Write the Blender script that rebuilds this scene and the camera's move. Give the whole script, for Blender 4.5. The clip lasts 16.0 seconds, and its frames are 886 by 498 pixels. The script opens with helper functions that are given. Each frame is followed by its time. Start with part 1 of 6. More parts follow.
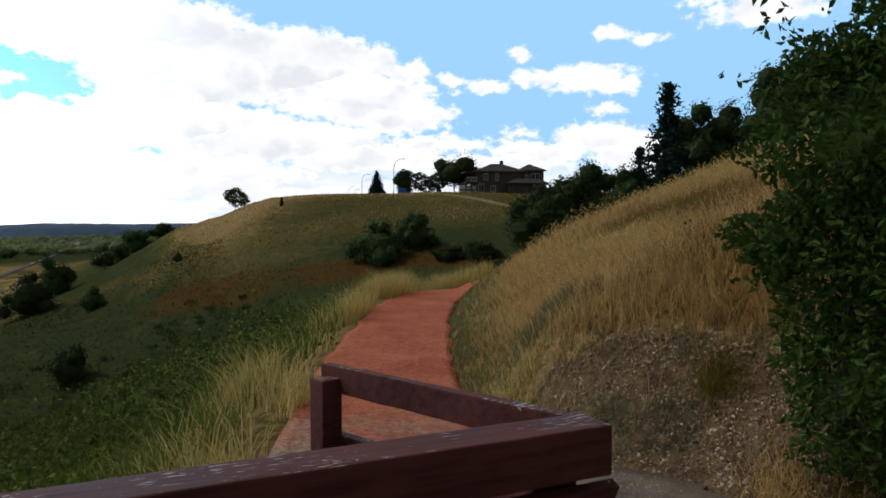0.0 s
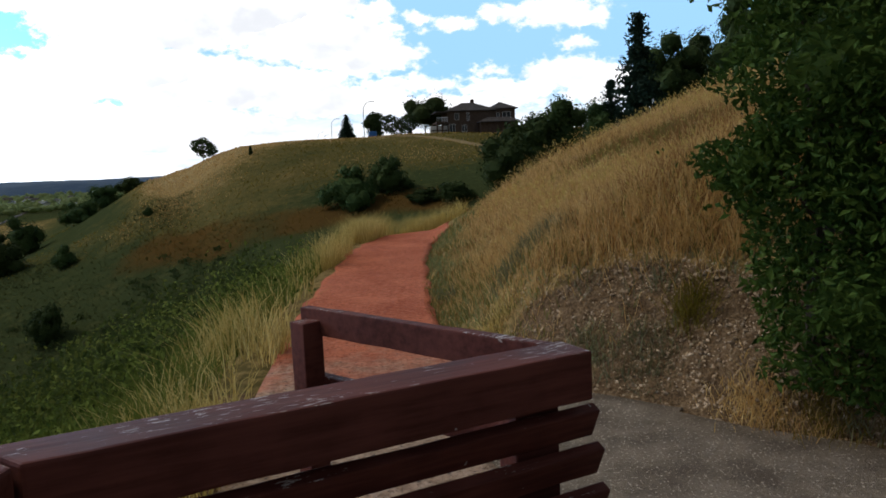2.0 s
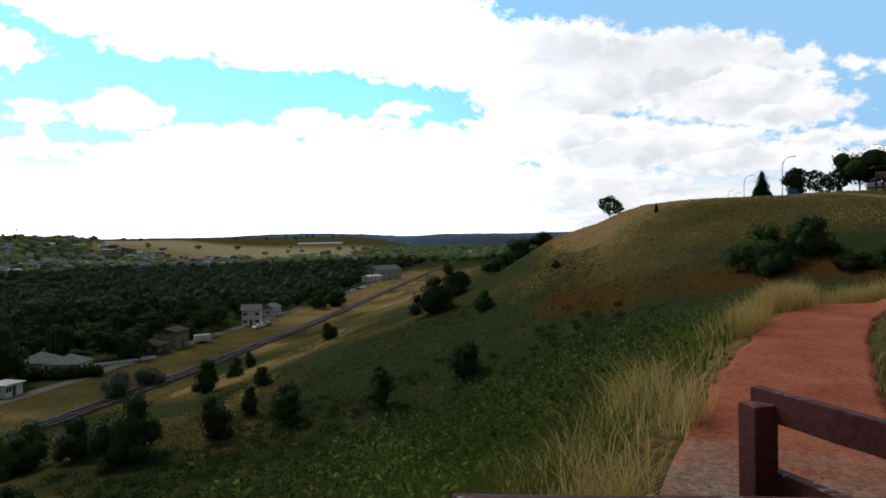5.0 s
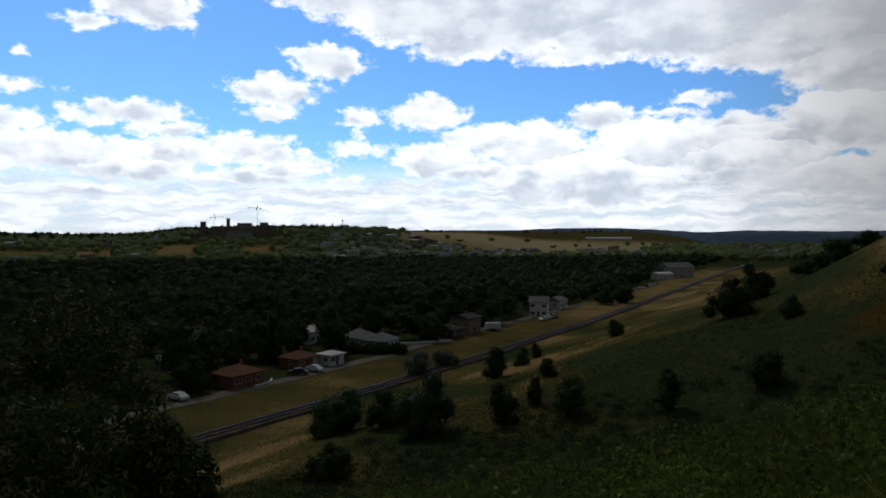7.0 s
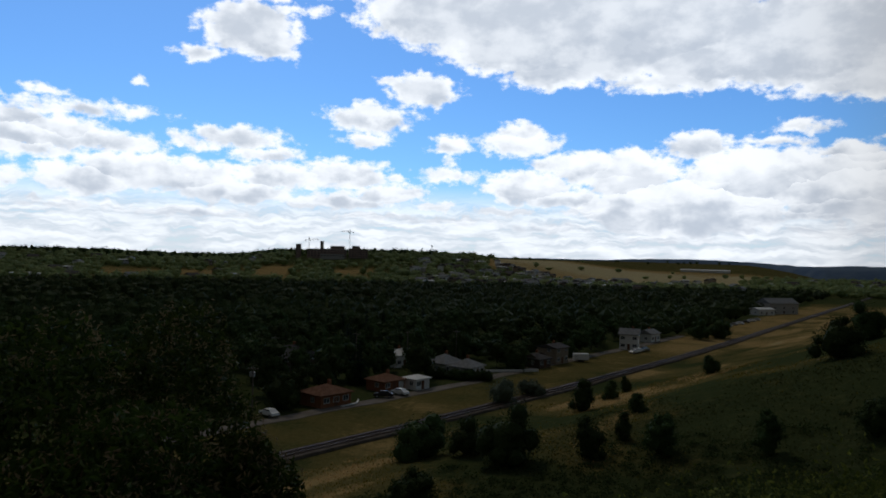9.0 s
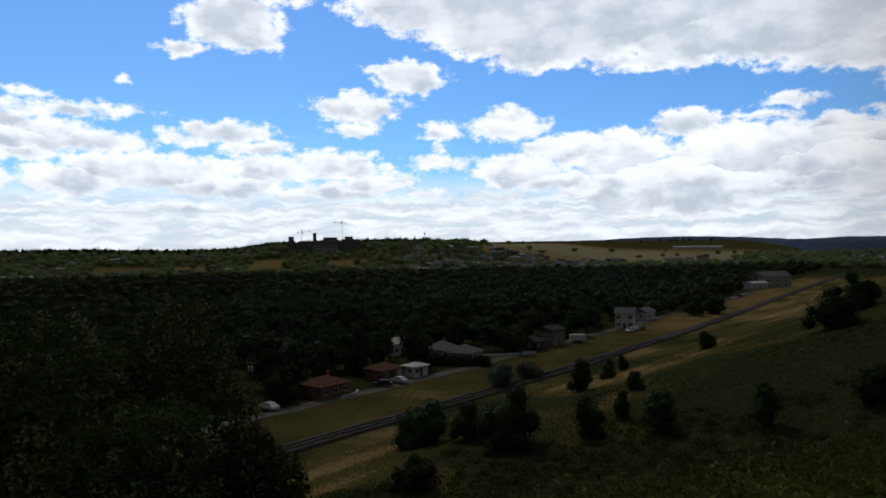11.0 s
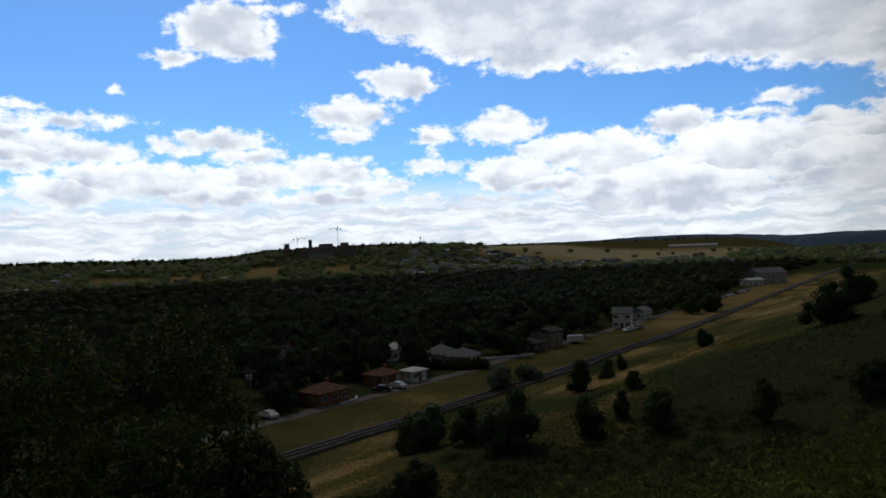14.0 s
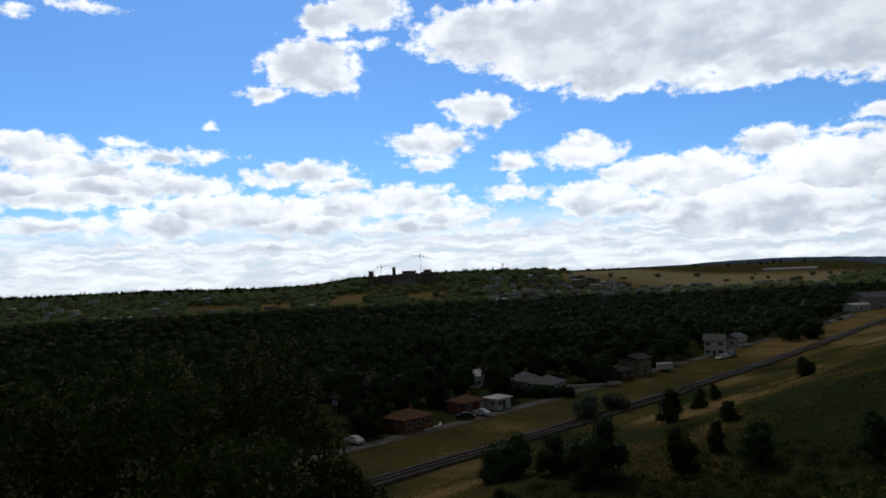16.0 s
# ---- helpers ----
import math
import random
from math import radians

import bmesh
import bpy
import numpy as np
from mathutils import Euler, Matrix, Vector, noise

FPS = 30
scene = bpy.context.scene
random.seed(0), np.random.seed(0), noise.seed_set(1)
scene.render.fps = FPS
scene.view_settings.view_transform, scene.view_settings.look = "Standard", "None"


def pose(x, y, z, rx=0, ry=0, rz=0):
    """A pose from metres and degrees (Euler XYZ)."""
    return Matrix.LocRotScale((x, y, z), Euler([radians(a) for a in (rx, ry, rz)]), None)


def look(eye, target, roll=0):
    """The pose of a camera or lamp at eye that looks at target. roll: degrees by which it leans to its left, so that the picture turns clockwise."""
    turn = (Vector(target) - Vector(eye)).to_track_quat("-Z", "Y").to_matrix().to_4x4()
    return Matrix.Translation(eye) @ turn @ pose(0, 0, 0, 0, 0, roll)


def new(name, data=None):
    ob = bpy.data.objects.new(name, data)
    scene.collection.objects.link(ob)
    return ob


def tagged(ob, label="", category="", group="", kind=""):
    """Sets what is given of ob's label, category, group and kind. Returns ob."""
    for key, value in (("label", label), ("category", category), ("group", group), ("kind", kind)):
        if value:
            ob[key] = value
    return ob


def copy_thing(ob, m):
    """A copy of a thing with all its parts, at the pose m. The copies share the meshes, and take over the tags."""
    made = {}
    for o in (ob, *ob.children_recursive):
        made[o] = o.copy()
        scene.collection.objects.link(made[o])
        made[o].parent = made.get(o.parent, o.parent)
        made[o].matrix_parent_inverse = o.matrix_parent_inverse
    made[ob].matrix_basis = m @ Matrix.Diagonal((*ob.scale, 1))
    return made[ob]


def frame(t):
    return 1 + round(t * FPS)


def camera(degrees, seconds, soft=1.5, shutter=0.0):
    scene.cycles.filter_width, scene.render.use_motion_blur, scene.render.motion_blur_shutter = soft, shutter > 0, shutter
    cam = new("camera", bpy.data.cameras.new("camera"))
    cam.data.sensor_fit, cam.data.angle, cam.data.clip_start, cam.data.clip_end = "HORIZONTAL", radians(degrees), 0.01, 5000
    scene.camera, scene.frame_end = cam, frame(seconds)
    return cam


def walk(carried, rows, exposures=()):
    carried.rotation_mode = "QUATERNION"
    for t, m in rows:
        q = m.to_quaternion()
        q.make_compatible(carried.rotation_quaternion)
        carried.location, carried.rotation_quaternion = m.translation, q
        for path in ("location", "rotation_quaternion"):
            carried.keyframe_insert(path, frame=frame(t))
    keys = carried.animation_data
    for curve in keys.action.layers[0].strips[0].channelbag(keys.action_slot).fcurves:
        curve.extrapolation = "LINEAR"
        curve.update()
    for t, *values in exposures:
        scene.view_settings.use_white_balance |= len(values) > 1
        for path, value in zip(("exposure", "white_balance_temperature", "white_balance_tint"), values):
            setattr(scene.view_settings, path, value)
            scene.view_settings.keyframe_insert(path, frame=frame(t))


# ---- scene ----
# The viewpoint: a lookout on a prairie bluff. x east-ish, y along the trail, z up; the pad by the rail is z = 0.
cam = camera(63.99, 16.0, soft=1.7)
PATH = [
    (0, pose(0.006, -0.004, 1.600, 88.10, 0.02, 0.00)),
    (0.5, pose(0.008, -0.001, 1.591, 87.17, 0.30, 1.11)),
    (1, pose(0.012, 0.004, 1.583, 87.82, 1.64, 0.94)),
    (1.5, pose(0.006, 0.012, 1.574, 84.79, 2.34, 0.65)),
    (2, pose(0.004, 0.010, 1.581, 83.38, 2.39, -2.19)),
    (2.5, pose(-0.008, 0.032, 1.598, 83.16, 5.11, -0.42)),
    (3, pose(-0.006, 0.051, 1.602, 84.09, 5.76, 0.96)),
    (3.5, pose(-0.024, 0.066, 1.597, 83.91, 5.82, 5.24)),
    (4, pose(-0.090, 0.119, 1.591, 84.62, 3.84, 16.47)),
    (4.5, pose(-0.153, 0.131, 1.583, 89.08, -0.40, 24.66)),
    (4.7, pose(-0.160, 0.120, 1.584, 89.14, -0.09, 26.47)),
    (6.8, pose(-0.419, 0.413, 1.643, 88.77, 0.96, 51.09)),
    (7, pose(-0.417, 0.412, 1.642, 88.65, -0.09, 52.45)),
    (7.5, pose(-0.420, 0.402, 1.645, 88.77, -0.37, 55.03)),
    (8, pose(-0.417, 0.406, 1.651, 89.08, 0.22, 56.62)),
    (8.5, pose(-0.410, 0.412, 1.659, 90.57, 1.23, 59.34)),
    (9, pose(-0.397, 0.414, 1.647, 90.70, -1.53, 59.59)),
    (9.5, pose(-0.404, 0.407, 1.642, 90.79, -0.70, 58.32)),
    (9.7, pose(-0.406, 0.409, 1.645, 90.14, -0.41, 58.82)),
    (11.8, pose(-0.403, 0.410, 1.650, 89.66, 1.14, 58.80)),
    (12, pose(-0.404, 0.409, 1.649, 89.60, 0.98, 58.48)),
    (12.5, pose(-0.407, 0.405, 1.649, 89.41, 1.25, 58.31)),
    (13, pose(-0.407, 0.404, 1.650, 89.37, 1.16, 58.44)),
    (13.5, pose(-0.406, 0.402, 1.652, 89.36, 1.34, 58.21)),
    (14, pose(-0.402, 0.400, 1.657, 89.94, 2.10, 58.71)),
    (14.5, pose(-0.401, 0.393, 1.663, 89.80, 2.51, 59.22)),
    (15, pose(-0.399, 0.391, 1.661, 92.36, 3.02, 60.75)),
    (15.5, pose(-0.401, 0.384, 1.659, 91.40, 3.11, 61.37)),
    (16, pose(-0.401, 0.380, 1.655, 92.34, 2.60, 65.36)),
]
walk(cam, PATH, exposures=[(0, -0.22), (2.5, 0.0), (3.5, 0.14), (4.7, -0.15), (6.8, -1.55), (9.7, -1.68), (16, -1.68)])

# ---- light ----
SUN_AZ, SUN_EL = 78.0, 48.0  # degrees; azimuth counts from +y towards -x


def heading(az, el=0.0):
    a, e = radians(az), radians(el)
    return Vector((-math.sin(a) * math.cos(e), math.cos(a) * math.cos(e), math.sin(e)))


sun = new("sun", bpy.data.lights.new("sun", "SUN"))
sun.data.energy, sun.data.angle, sun.data.color = 1.5, radians(10), (1.0, 0.91, 0.77)
sun.matrix_world = look(heading(SUN_AZ, SUN_EL) * 100, (0, 0, 0))

world = bpy.data.worlds.new("sky")
scene.world = world
world.use_nodes = True


class Nodes:
    """Short way to wire nodes: n.add(type, inputs, **settings) returns the node's first output."""

    def __init__(self, tree):
        self.tree = tree
        tree.nodes.clear()

    def node(self, kind, inputs=None, **settings):
        nd = self.tree.nodes.new(kind)
        for key, value in settings.items():
            setattr(nd, key, value)
        for key, value in (inputs or {}).items():
            if isinstance(value, bpy.types.NodeSocket):
                self.tree.links.new(value, nd.inputs[key])
            else:
                nd.inputs[key].default_value = value
        return nd

    def add(self, kind, inputs=None, **settings):
        return self.node(kind, inputs, **settings).outputs[0]

    def math(self, op, a, b=0.0, c=0.0, clamp=False):
        return self.add("ShaderNodeMath", {0: a, 1: b, 2: c}, operation=op, use_clamp=clamp)

    def ramp(self, v, lo, hi, a=0.0, b=1.0):
        return self.add("ShaderNodeMapRange", {"Value": v, "From Min": lo, "From Max": hi, "To Min": a, "To Max": b}, interpolation_type="SMOOTHSTEP")

    def mix(self, f, a, b):
        nd = self.tree.nodes.new("ShaderNodeMix")
        nd.data_type = "RGBA"
        for i, v in ((0, f), (6, a), (7, b)):
            if isinstance(v, bpy.types.NodeSocket):
                self.tree.links.new(v, nd.inputs[i])
            else:
                nd.inputs[i].default_value = v
        return nd.outputs[2]

    def noise(self, vec, scale, detail=4.0, rough=0.55, dims="3D"):
        return self.add("ShaderNodeTexNoise", {"Vector": vec, "Scale": scale, "Detail": detail, "Roughness": rough}, noise_dimensions=dims)


n = Nodes(world.node_tree)
way = n.node("ShaderNodeTexCoord").outputs["Generated"]
xyz = n.node("ShaderNodeSeparateXYZ", {0: way})
az = n.math("MULTIPLY", n.math("ARCTAN2", n.math("MULTIPLY", xyz.outputs[0], -1.0), xyz.outputs[1]), 57.2958)
el = n.math("MULTIPLY", n.math("ARCSINE", xyz.outputs[2]), 57.2958)
level = n.add("ShaderNodeCombineXYZ", {0: az, 1: el, 2: 0.0})
curl = n.node("ShaderNodeTexNoise", {"Vector": level, "Scale": 0.55, "Detail": 3.0, "Roughness": 0.55}).outputs["Color"]
curl = n.add("ShaderNodeVectorMath", {0: curl, 1: (0.5, 0.5, 0.5)}, operation="SUBTRACT")
flat = n.add("ShaderNodeVectorMath", {0: curl, 1: (2.4, 1.3, 0.0), 2: level}, operation="MULTIPLY_ADD")
tall = n.add("ShaderNodeVectorMath", {0: level, 1: (1.0, 1.5, 1.0)}, operation="MULTIPLY")
puff = n.noise(tall, 0.75, 7.0, 0.62)
soft = n.noise(tall, 0.40, 4.0, 0.5)
reach, near = None, None


def cloud(a, e, w, h):
    """One heap of cloud: azimuth, elevation, half width and half height in degrees; keeps the rim distance and the place in the heap."""
    global reach, near
    v = n.add("ShaderNodeVectorMath", {0: flat, 1: (1 / w, 1 / h, 0), 2: (-a / w, -e / h, 0)}, operation="MULTIPLY_ADD")
    d = n.node("ShaderNodeVectorMath", {0: v}, operation="LENGTH").outputs["Value"]
    d = n.math("MULTIPLY_ADD", d, h ** 0.8, -(h ** 0.8))
    if reach is None:
        reach, near = d, v
        return
    first = n.math("LESS_THAN", d, reach)
    blend = n.node("ShaderNodeMix", {0: first, 4: near, 5: v}, data_type="VECTOR")
    near = blend.outputs[1]
    reach = n.math("MINIMUM", reach, d)


cloud(48.4, 18.1, 14.0, 4.2)
cloud(60.1, 19.0, 6.8, 2.4)
cloud(32.5, 16.0, 8.2, 3.4)
cloud(51.2, 14.6, 4.1, 1.2)
cloud(39.9, 15.0, 5.9, 1.6)
cloud(31.4, 12.6, 2.2, 0.7)
cloud(75.4, 17.0, 3.8, 2.0)
cloud(79.1, 14.9, 1.6, 0.6)
cloud(73.9, 15.6, 2.5, 0.8)
cloud(82.9, 12.5, 0.4, 0.3)
cloud(71.7, 18.7, 2.6, 0.3)
cloud(61.4, 13.2, 2.7, 1.4)
cloud(65.7, 10.9, 3.3, 1.2)
cloud(66.2, 9.2, 1.7, 0.6)
cloud(64.1, 13.9, 1.3, 0.3)
cloud(67.7, 11.1, 1.3, 0.6)
cloud(59.2, 9.1, 1.5, 0.7)
cloud(59.3, 6.6, 2.4, 0.6)
cloud(59.3, 7.7, 0.5, 0.3)
cloud(53.7, 9.2, 3.3, 1.0)
cloud(53.7, 10.2, 1.5, 0.8)
cloud(40.0, 9.0, 2.3, 0.8)
cloud(48.6, 7.4, 4.3, 1.3)
cloud(52.9, 5.9, 4.0, 1.4)
cloud(45.5, 6.3, 3.1, 1.7)
cloud(50.4, 5.0, 5.0, 0.9)
cloud(33.7, 6.9, 8.0, 1.5)
cloud(28.7, 7.5, 3.2, 0.9)
cloud(34.8, 9.1, 2.3, 0.3)
cloud(38.0, 6.1, 3.7, 1.0)
cloud(28.7, 4.7, 3.9, 1.4)
cloud(31.6, 3.9, 4.5, 0.6)
cloud(87.2, 10.1, 5.0, 0.5)
cloud(89.4, 11.0, 1.2, 0.3)
cloud(88.3, 8.4, 2.7, 1.2)
cloud(84.8, 7.8, 3.2, 1.0)
cloud(89.7, 6.8, 2.0, 0.7)
cloud(75.8, 8.8, 3.5, 0.9)
cloud(79.4, 8.4, 1.3, 0.6)
cloud(73.7, 7.7, 2.9, 0.6)
cloud(80.2, 8.2, 0.6, 0.3)
cloud(81.8, 5.7, 6.9, 1.5)
cloud(86.6, 5.0, 3.8, 1.3)
cloud(76.2, 4.7, 5.2, 1.1)
cloud(68.0, 6.4, 3.9, 1.2)
cloud(72.4, 6.1, 4.6, 1.1)
cloud(64.5, 5.0, 3.6, 0.9)
cloud(68.5, 4.3, 5.6, 0.7)
cloud(63.8, 6.4, 1.2, 0.3)
cloud(60.2, 4.1, 1.9, 0.5)
cloud(58.6, 2.9, 3.6, 0.5)
cloud(65.0, 3.2, 4.9, 0.5)
cloud(79.5, 2.9, 5.7, 0.6)
cloud(87.7, 3.2, 4.0, 0.6)
cloud(55.0, 3.7, 2.7, 0.5)
cloud(45.1, 3.9, 5.7, 0.7)
cloud(50.9, 2.6, 5.0, 0.5)
cloud(38.1, 3.0, 5.0, 0.5)
cloud(30.9, 2.5, 4.1, 0.6)
cloud(42.2, 1.8, 6.5, 0.4)
cloud(95.8, 10.4, 3.6, 1.1)
cloud(92.7, 9.0, 4.5, 1.0)
cloud(90.1, 7.8, 5.4, 1.1)
cloud(93.8, 6.9, 5.4, 0.9)
cloud(96.5, 7.7, 2.6, 1.2)
cloud(91.7, 20.2, 1.8, 0.4)
cloud(96.5, 19.4, 1.0, 0.4)
cloud(94.5, 4.9, 5.9, 0.6)
cloud(23.2, 14.6, 9.2, 2.1)
cloud(28.7, 13.2, 3.7, 1.3)
cloud(13.5, 12.5, 9.4, 2.7)
cloud(19.7, 11.3, 5.8, 1.6)
cloud(7.4, 10.2, 6.6, 2.2)
cloud(3.8, 8.7, 4.9, 1.3)
cloud(6.5, 12.8, 3.1, 1.4)
cloud(2.9, 12.0, 2.0, 0.9)
cloud(19.8, 7.8, 8.7, 1.9)
cloud(27.8, 7.0, 6.6, 1.1)
cloud(29.8, 8.2, 2.7, 0.7)
cloud(13.6, 6.6, 10.5, 1.7)
cloud(29.9, 4.7, 5.8, 1.4)
cloud(21.0, 3.8, 11.5, 1.9)
cloud(6.5, 5.4, 7.5, 1.3)
cloud(-2.1, 5.0, 8.6, 0.9)
cloud(-6.2, 13.5, 1.1, 0.6)
cloud(-13.1, 14.6, 1.3, 0.5)
cloud(-15.9, 14.1, 1.4, 0.4)
cloud(-24.4, 15.4, 4.3, 0.9)
cloud(-19.8, 16.3, 1.2, 0.3)
cloud(-11.2, 11.4, 3.7, 1.0)
cloud(-13.6, 10.8, 1.7, 0.8)
cloud(-3.4, 10.9, 2.0, 0.5)
cloud(-7.7, 11.5, 2.2, 0.7)
cloud(-12.8, 9.0, 1.3, 0.4)
cloud(-5.9, 7.4, 1.1, 0.5)
cloud(-0.5, 11.5, 1.1, 0.5)
cloud(-12.4, 6.8, 4.0, 1.2)
cloud(-8.4, 5.9, 4.9, 0.9)
cloud(-15.4, 5.6, 3.9, 1.3)
cloud(1.1, 6.5, 5.4, 0.6)
cloud(33.1, 10.1, 1.9, 0.4)
cloud(41.5, 13.7, 4.5, 0.8)
cloud(45.0, 13.9, 3.0, 0.5)
cloud(40.0, 9.0, 2.4, 1.2)
cloud(45.1, 7.0, 4.3, 1.7)
cloud(35.7, 6.7, 5.8, 2.1)
cloud(29.6, 5.6, 7.0, 2.1)
cloud(19.4, 11.7, 7.9, 2.9)
cloud(25.5, 13.0, 9.6, 1.4)
cloud(31.3, 14.1, 4.8, 0.8)
cloud(22.4, 8.0, 5.3, 2.5)
cloud(41.0, 4.2, 8.9, 2.4)
cloud(74.0, 20.4, 2.0, 1.4)
cloud(71.0, 21.1, 3.6, 1.5)
# heaps all round and overhead, out of view, added to hold the light down
over = n.ramp(n.noise(way, 2.6, 5.0, 0.55), 0.40, 0.50)
out_of_view = n.math("MAXIMUM", n.ramp(el, 23.0, 30.0), n.math("MAXIMUM", n.ramp(az, 99.0, 108.0), n.ramp(az, -36.0, -46.0)))
shape = n.math("MULTIPLY_ADD", n.math("SUBTRACT", puff, 0.5), 2.0, reach)
heaps = n.ramp(shape, 0.26, -0.30)
rows = n.noise(n.add("ShaderNodeVectorMath", {0: flat, 1: (0.30, 1.9, 1)}, operation="MULTIPLY"), 0.9, 6.0, 0.6)
low = n.math("MULTIPLY", n.ramp(el, 6.2, 2.6), n.ramp(rows, 0.24, 0.46))
cover = n.math("MAXIMUM", heaps, n.math("MULTIPLY", low, 0.92))
haze = n.ramp(el, 7.0, -1.0)
sky = n.add("ShaderNodeTexSky", sky_type="NISHITA", sun_disc=False, sun_elevation=radians(SUN_EL), sun_rotation=radians(-SUN_AZ),
            altitude=600.0, air_density=1.0, dust_density=0.6, ozone_density=1.6)
blue = n.add("ShaderNodeVectorMath", {0: sky, 1: (0.144, 0.255, 0.383)}, operation="MULTIPLY")
blue = n.mix(n.math("MULTIPLY", haze, 0.6), blue, (2.3, 2.6, 2.9, 1))
# away from the sun the blue is dimmer and paler
blue = n.mix(n.ramp(az, 36.0, 15.0), blue, n.mix(haze, (0.42, 0.78, 1.18, 1), (0.82, 0.98, 1.14, 1)))
# grey undersides where a heap is thick, bright rims and tops
place = n.node("ShaderNodeSeparateXYZ", {0: near}).outputs[1]
thick = n.ramp(n.math("MULTIPLY_ADD", n.math("SUBTRACT", soft, 0.5), 2.2, reach), 0.10, -0.80)
under = n.ramp(n.math("MULTIPLY_ADD", n.math("SUBTRACT", soft, 0.5), 3.0, place), 0.80, -0.60)
deep = n.math("MULTIPLY", thick, n.math("MAXIMUM", under, n.ramp(el, 10.5, 14.0, 0.0, 0.9)))
deep = n.math("MULTIPLY", deep, n.ramp(n.noise(tall, 0.26, 5.0, 0.55), 0.34, 0.62, 0.50, 1.05))
deep = n.math("MAXIMUM", n.math("MULTIPLY", deep, 0.68), n.math("MULTIPLY", n.ramp(rows, 0.66, 0.36), n.ramp(el, 6.0, 3.0, 0.0, 0.52)))
white = n.mix(n.ramp(az, 38.0, 16.0), (3.2, 3.35, 3.55, 1), (1.30, 1.31, 1.33, 1))
grey = n.mix(deep, white, n.mix(n.ramp(az, 38.0, 16.0), (1.12, 1.36, 1.74, 1), (0.80, 0.84, 0.92, 1)))
# overhead and behind, unseen dull cloud and dimmed blue added to darken the ground
base = n.mix(n.noise(way, 4.0, 4.0), (0.132, 0.134, 0.138, 1), (0.285, 0.287, 0.29, 1))
final = n.mix(out_of_view, n.mix(cover, blue, grey), n.mix(over, n.add("ShaderNodeVectorMath", {0: blue, 1: (0.36, 0.33, 0.30)}, operation="MULTIPLY"), base))
back = n.add("ShaderNodeBackground", {"Color": final, "Strength": 1.0})
n.node("ShaderNodeOutputWorld", {"Surface": back})

# ---- materials ----


def material(name, a, b, scale=4.0, rough=0.8, bump=0.25, fine=40.0, metal=0.0, spots=None, stretch=(1, 1, 1), vary=0.0, space="Object"):
    """Two-scale procedural surface: colours a and b by broad noise, fine grain on top, bump; spots=(colour, scale, share)."""
    m = bpy.data.materials.new(name)
    m.use_nodes = True
    k = Nodes(m.node_tree)
    co = k.node("ShaderNodeTexCoord").outputs[space]
    co = k.add("ShaderNodeVectorMath", {0: co, 1: stretch}, operation="MULTIPLY")
    big, small = k.noise(co, scale, 5.0, 0.6), k.noise(co, fine, 4.0, 0.65)
    f = k.ramp(k.math("ADD", k.math("MULTIPLY", big, 0.65), k.math("MULTIPLY", small, 0.35)), 0.36, 0.64)
    col = k.mix(f, (*a, 1), (*b, 1))
    if spots:
        col = k.mix(k.ramp(k.noise(co, spots[1], 3.0, 0.6), 0.66 - spots[2], 0.70 - spots[2]), col, (*spots[0], 1))
    if vary:
        rnd = k.math("ADD", k.math("MULTIPLY", k.node("ShaderNodeObjectInfo").outputs["Random"], 0.4), k.math("MULTIPLY", k.node("ShaderNodeNewGeometry").outputs["Random Per Island"], 0.6))
        col = k.add("ShaderNodeHueSaturation", {"Color": col, "Value": k.ramp(rnd, 0, 1, 1 - vary, 1 + vary), "Saturation": 1.0, "Hue": 0.5})
    bp = k.add("ShaderNodeBump", {"Strength": bump, "Distance": 0.02, "Height": small})
    sh = k.add("ShaderNodeBsdfPrincipled", {"Base Color": col, "Roughness": rough, "Metallic": metal, "Normal": bp, "Specular IOR Level": 0.3 if rough < 0.75 else 0.05})
    k.node("ShaderNodeOutputMaterial", {"Surface": sh})
    return m


def leaf_material(name, a, b, c, passing=0.25, rough=0.6):
    """Leaves or blades: the colour varies from island to island, some light passes through."""
    m = bpy.data.materials.new(name)
    m.use_nodes = True
    k = Nodes(m.node_tree)
    rnd = k.node("ShaderNodeNewGeometry").outputs["Random Per Island"]
    co = k.node("ShaderNodeTexCoord").outputs["Object"]
    big = k.ramp(k.noise(co, 0.35, 3.0), 0.35, 0.65)
    col = k.mix(rnd, (*a, 1), (*b, 1))
    col = k.mix(k.math("MULTIPLY", big, 0.7), col, (*c, 1))
    tone = k.node("ShaderNodeObjectInfo").outputs["Random"]
    col = k.add("ShaderNodeHueSaturation", {"Color": col, "Value": k.ramp(tone, 0, 1, 0.75, 1.25), "Saturation": 1.0, "Hue": k.ramp(tone, 0, 1, 0.49, 0.515)})
    sh = k.add("ShaderNodeBsdfPrincipled", {"Base Color": col, "Roughness": rough, "Specular IOR Level": 0.03})
    tr = k.add("ShaderNodeBsdfTranslucent", {"Color": col})
    k.node("ShaderNodeOutputMaterial", {"Surface": k.add("ShaderNodeMixShader", {0: passing, 1: sh, 2: tr})})
    return m


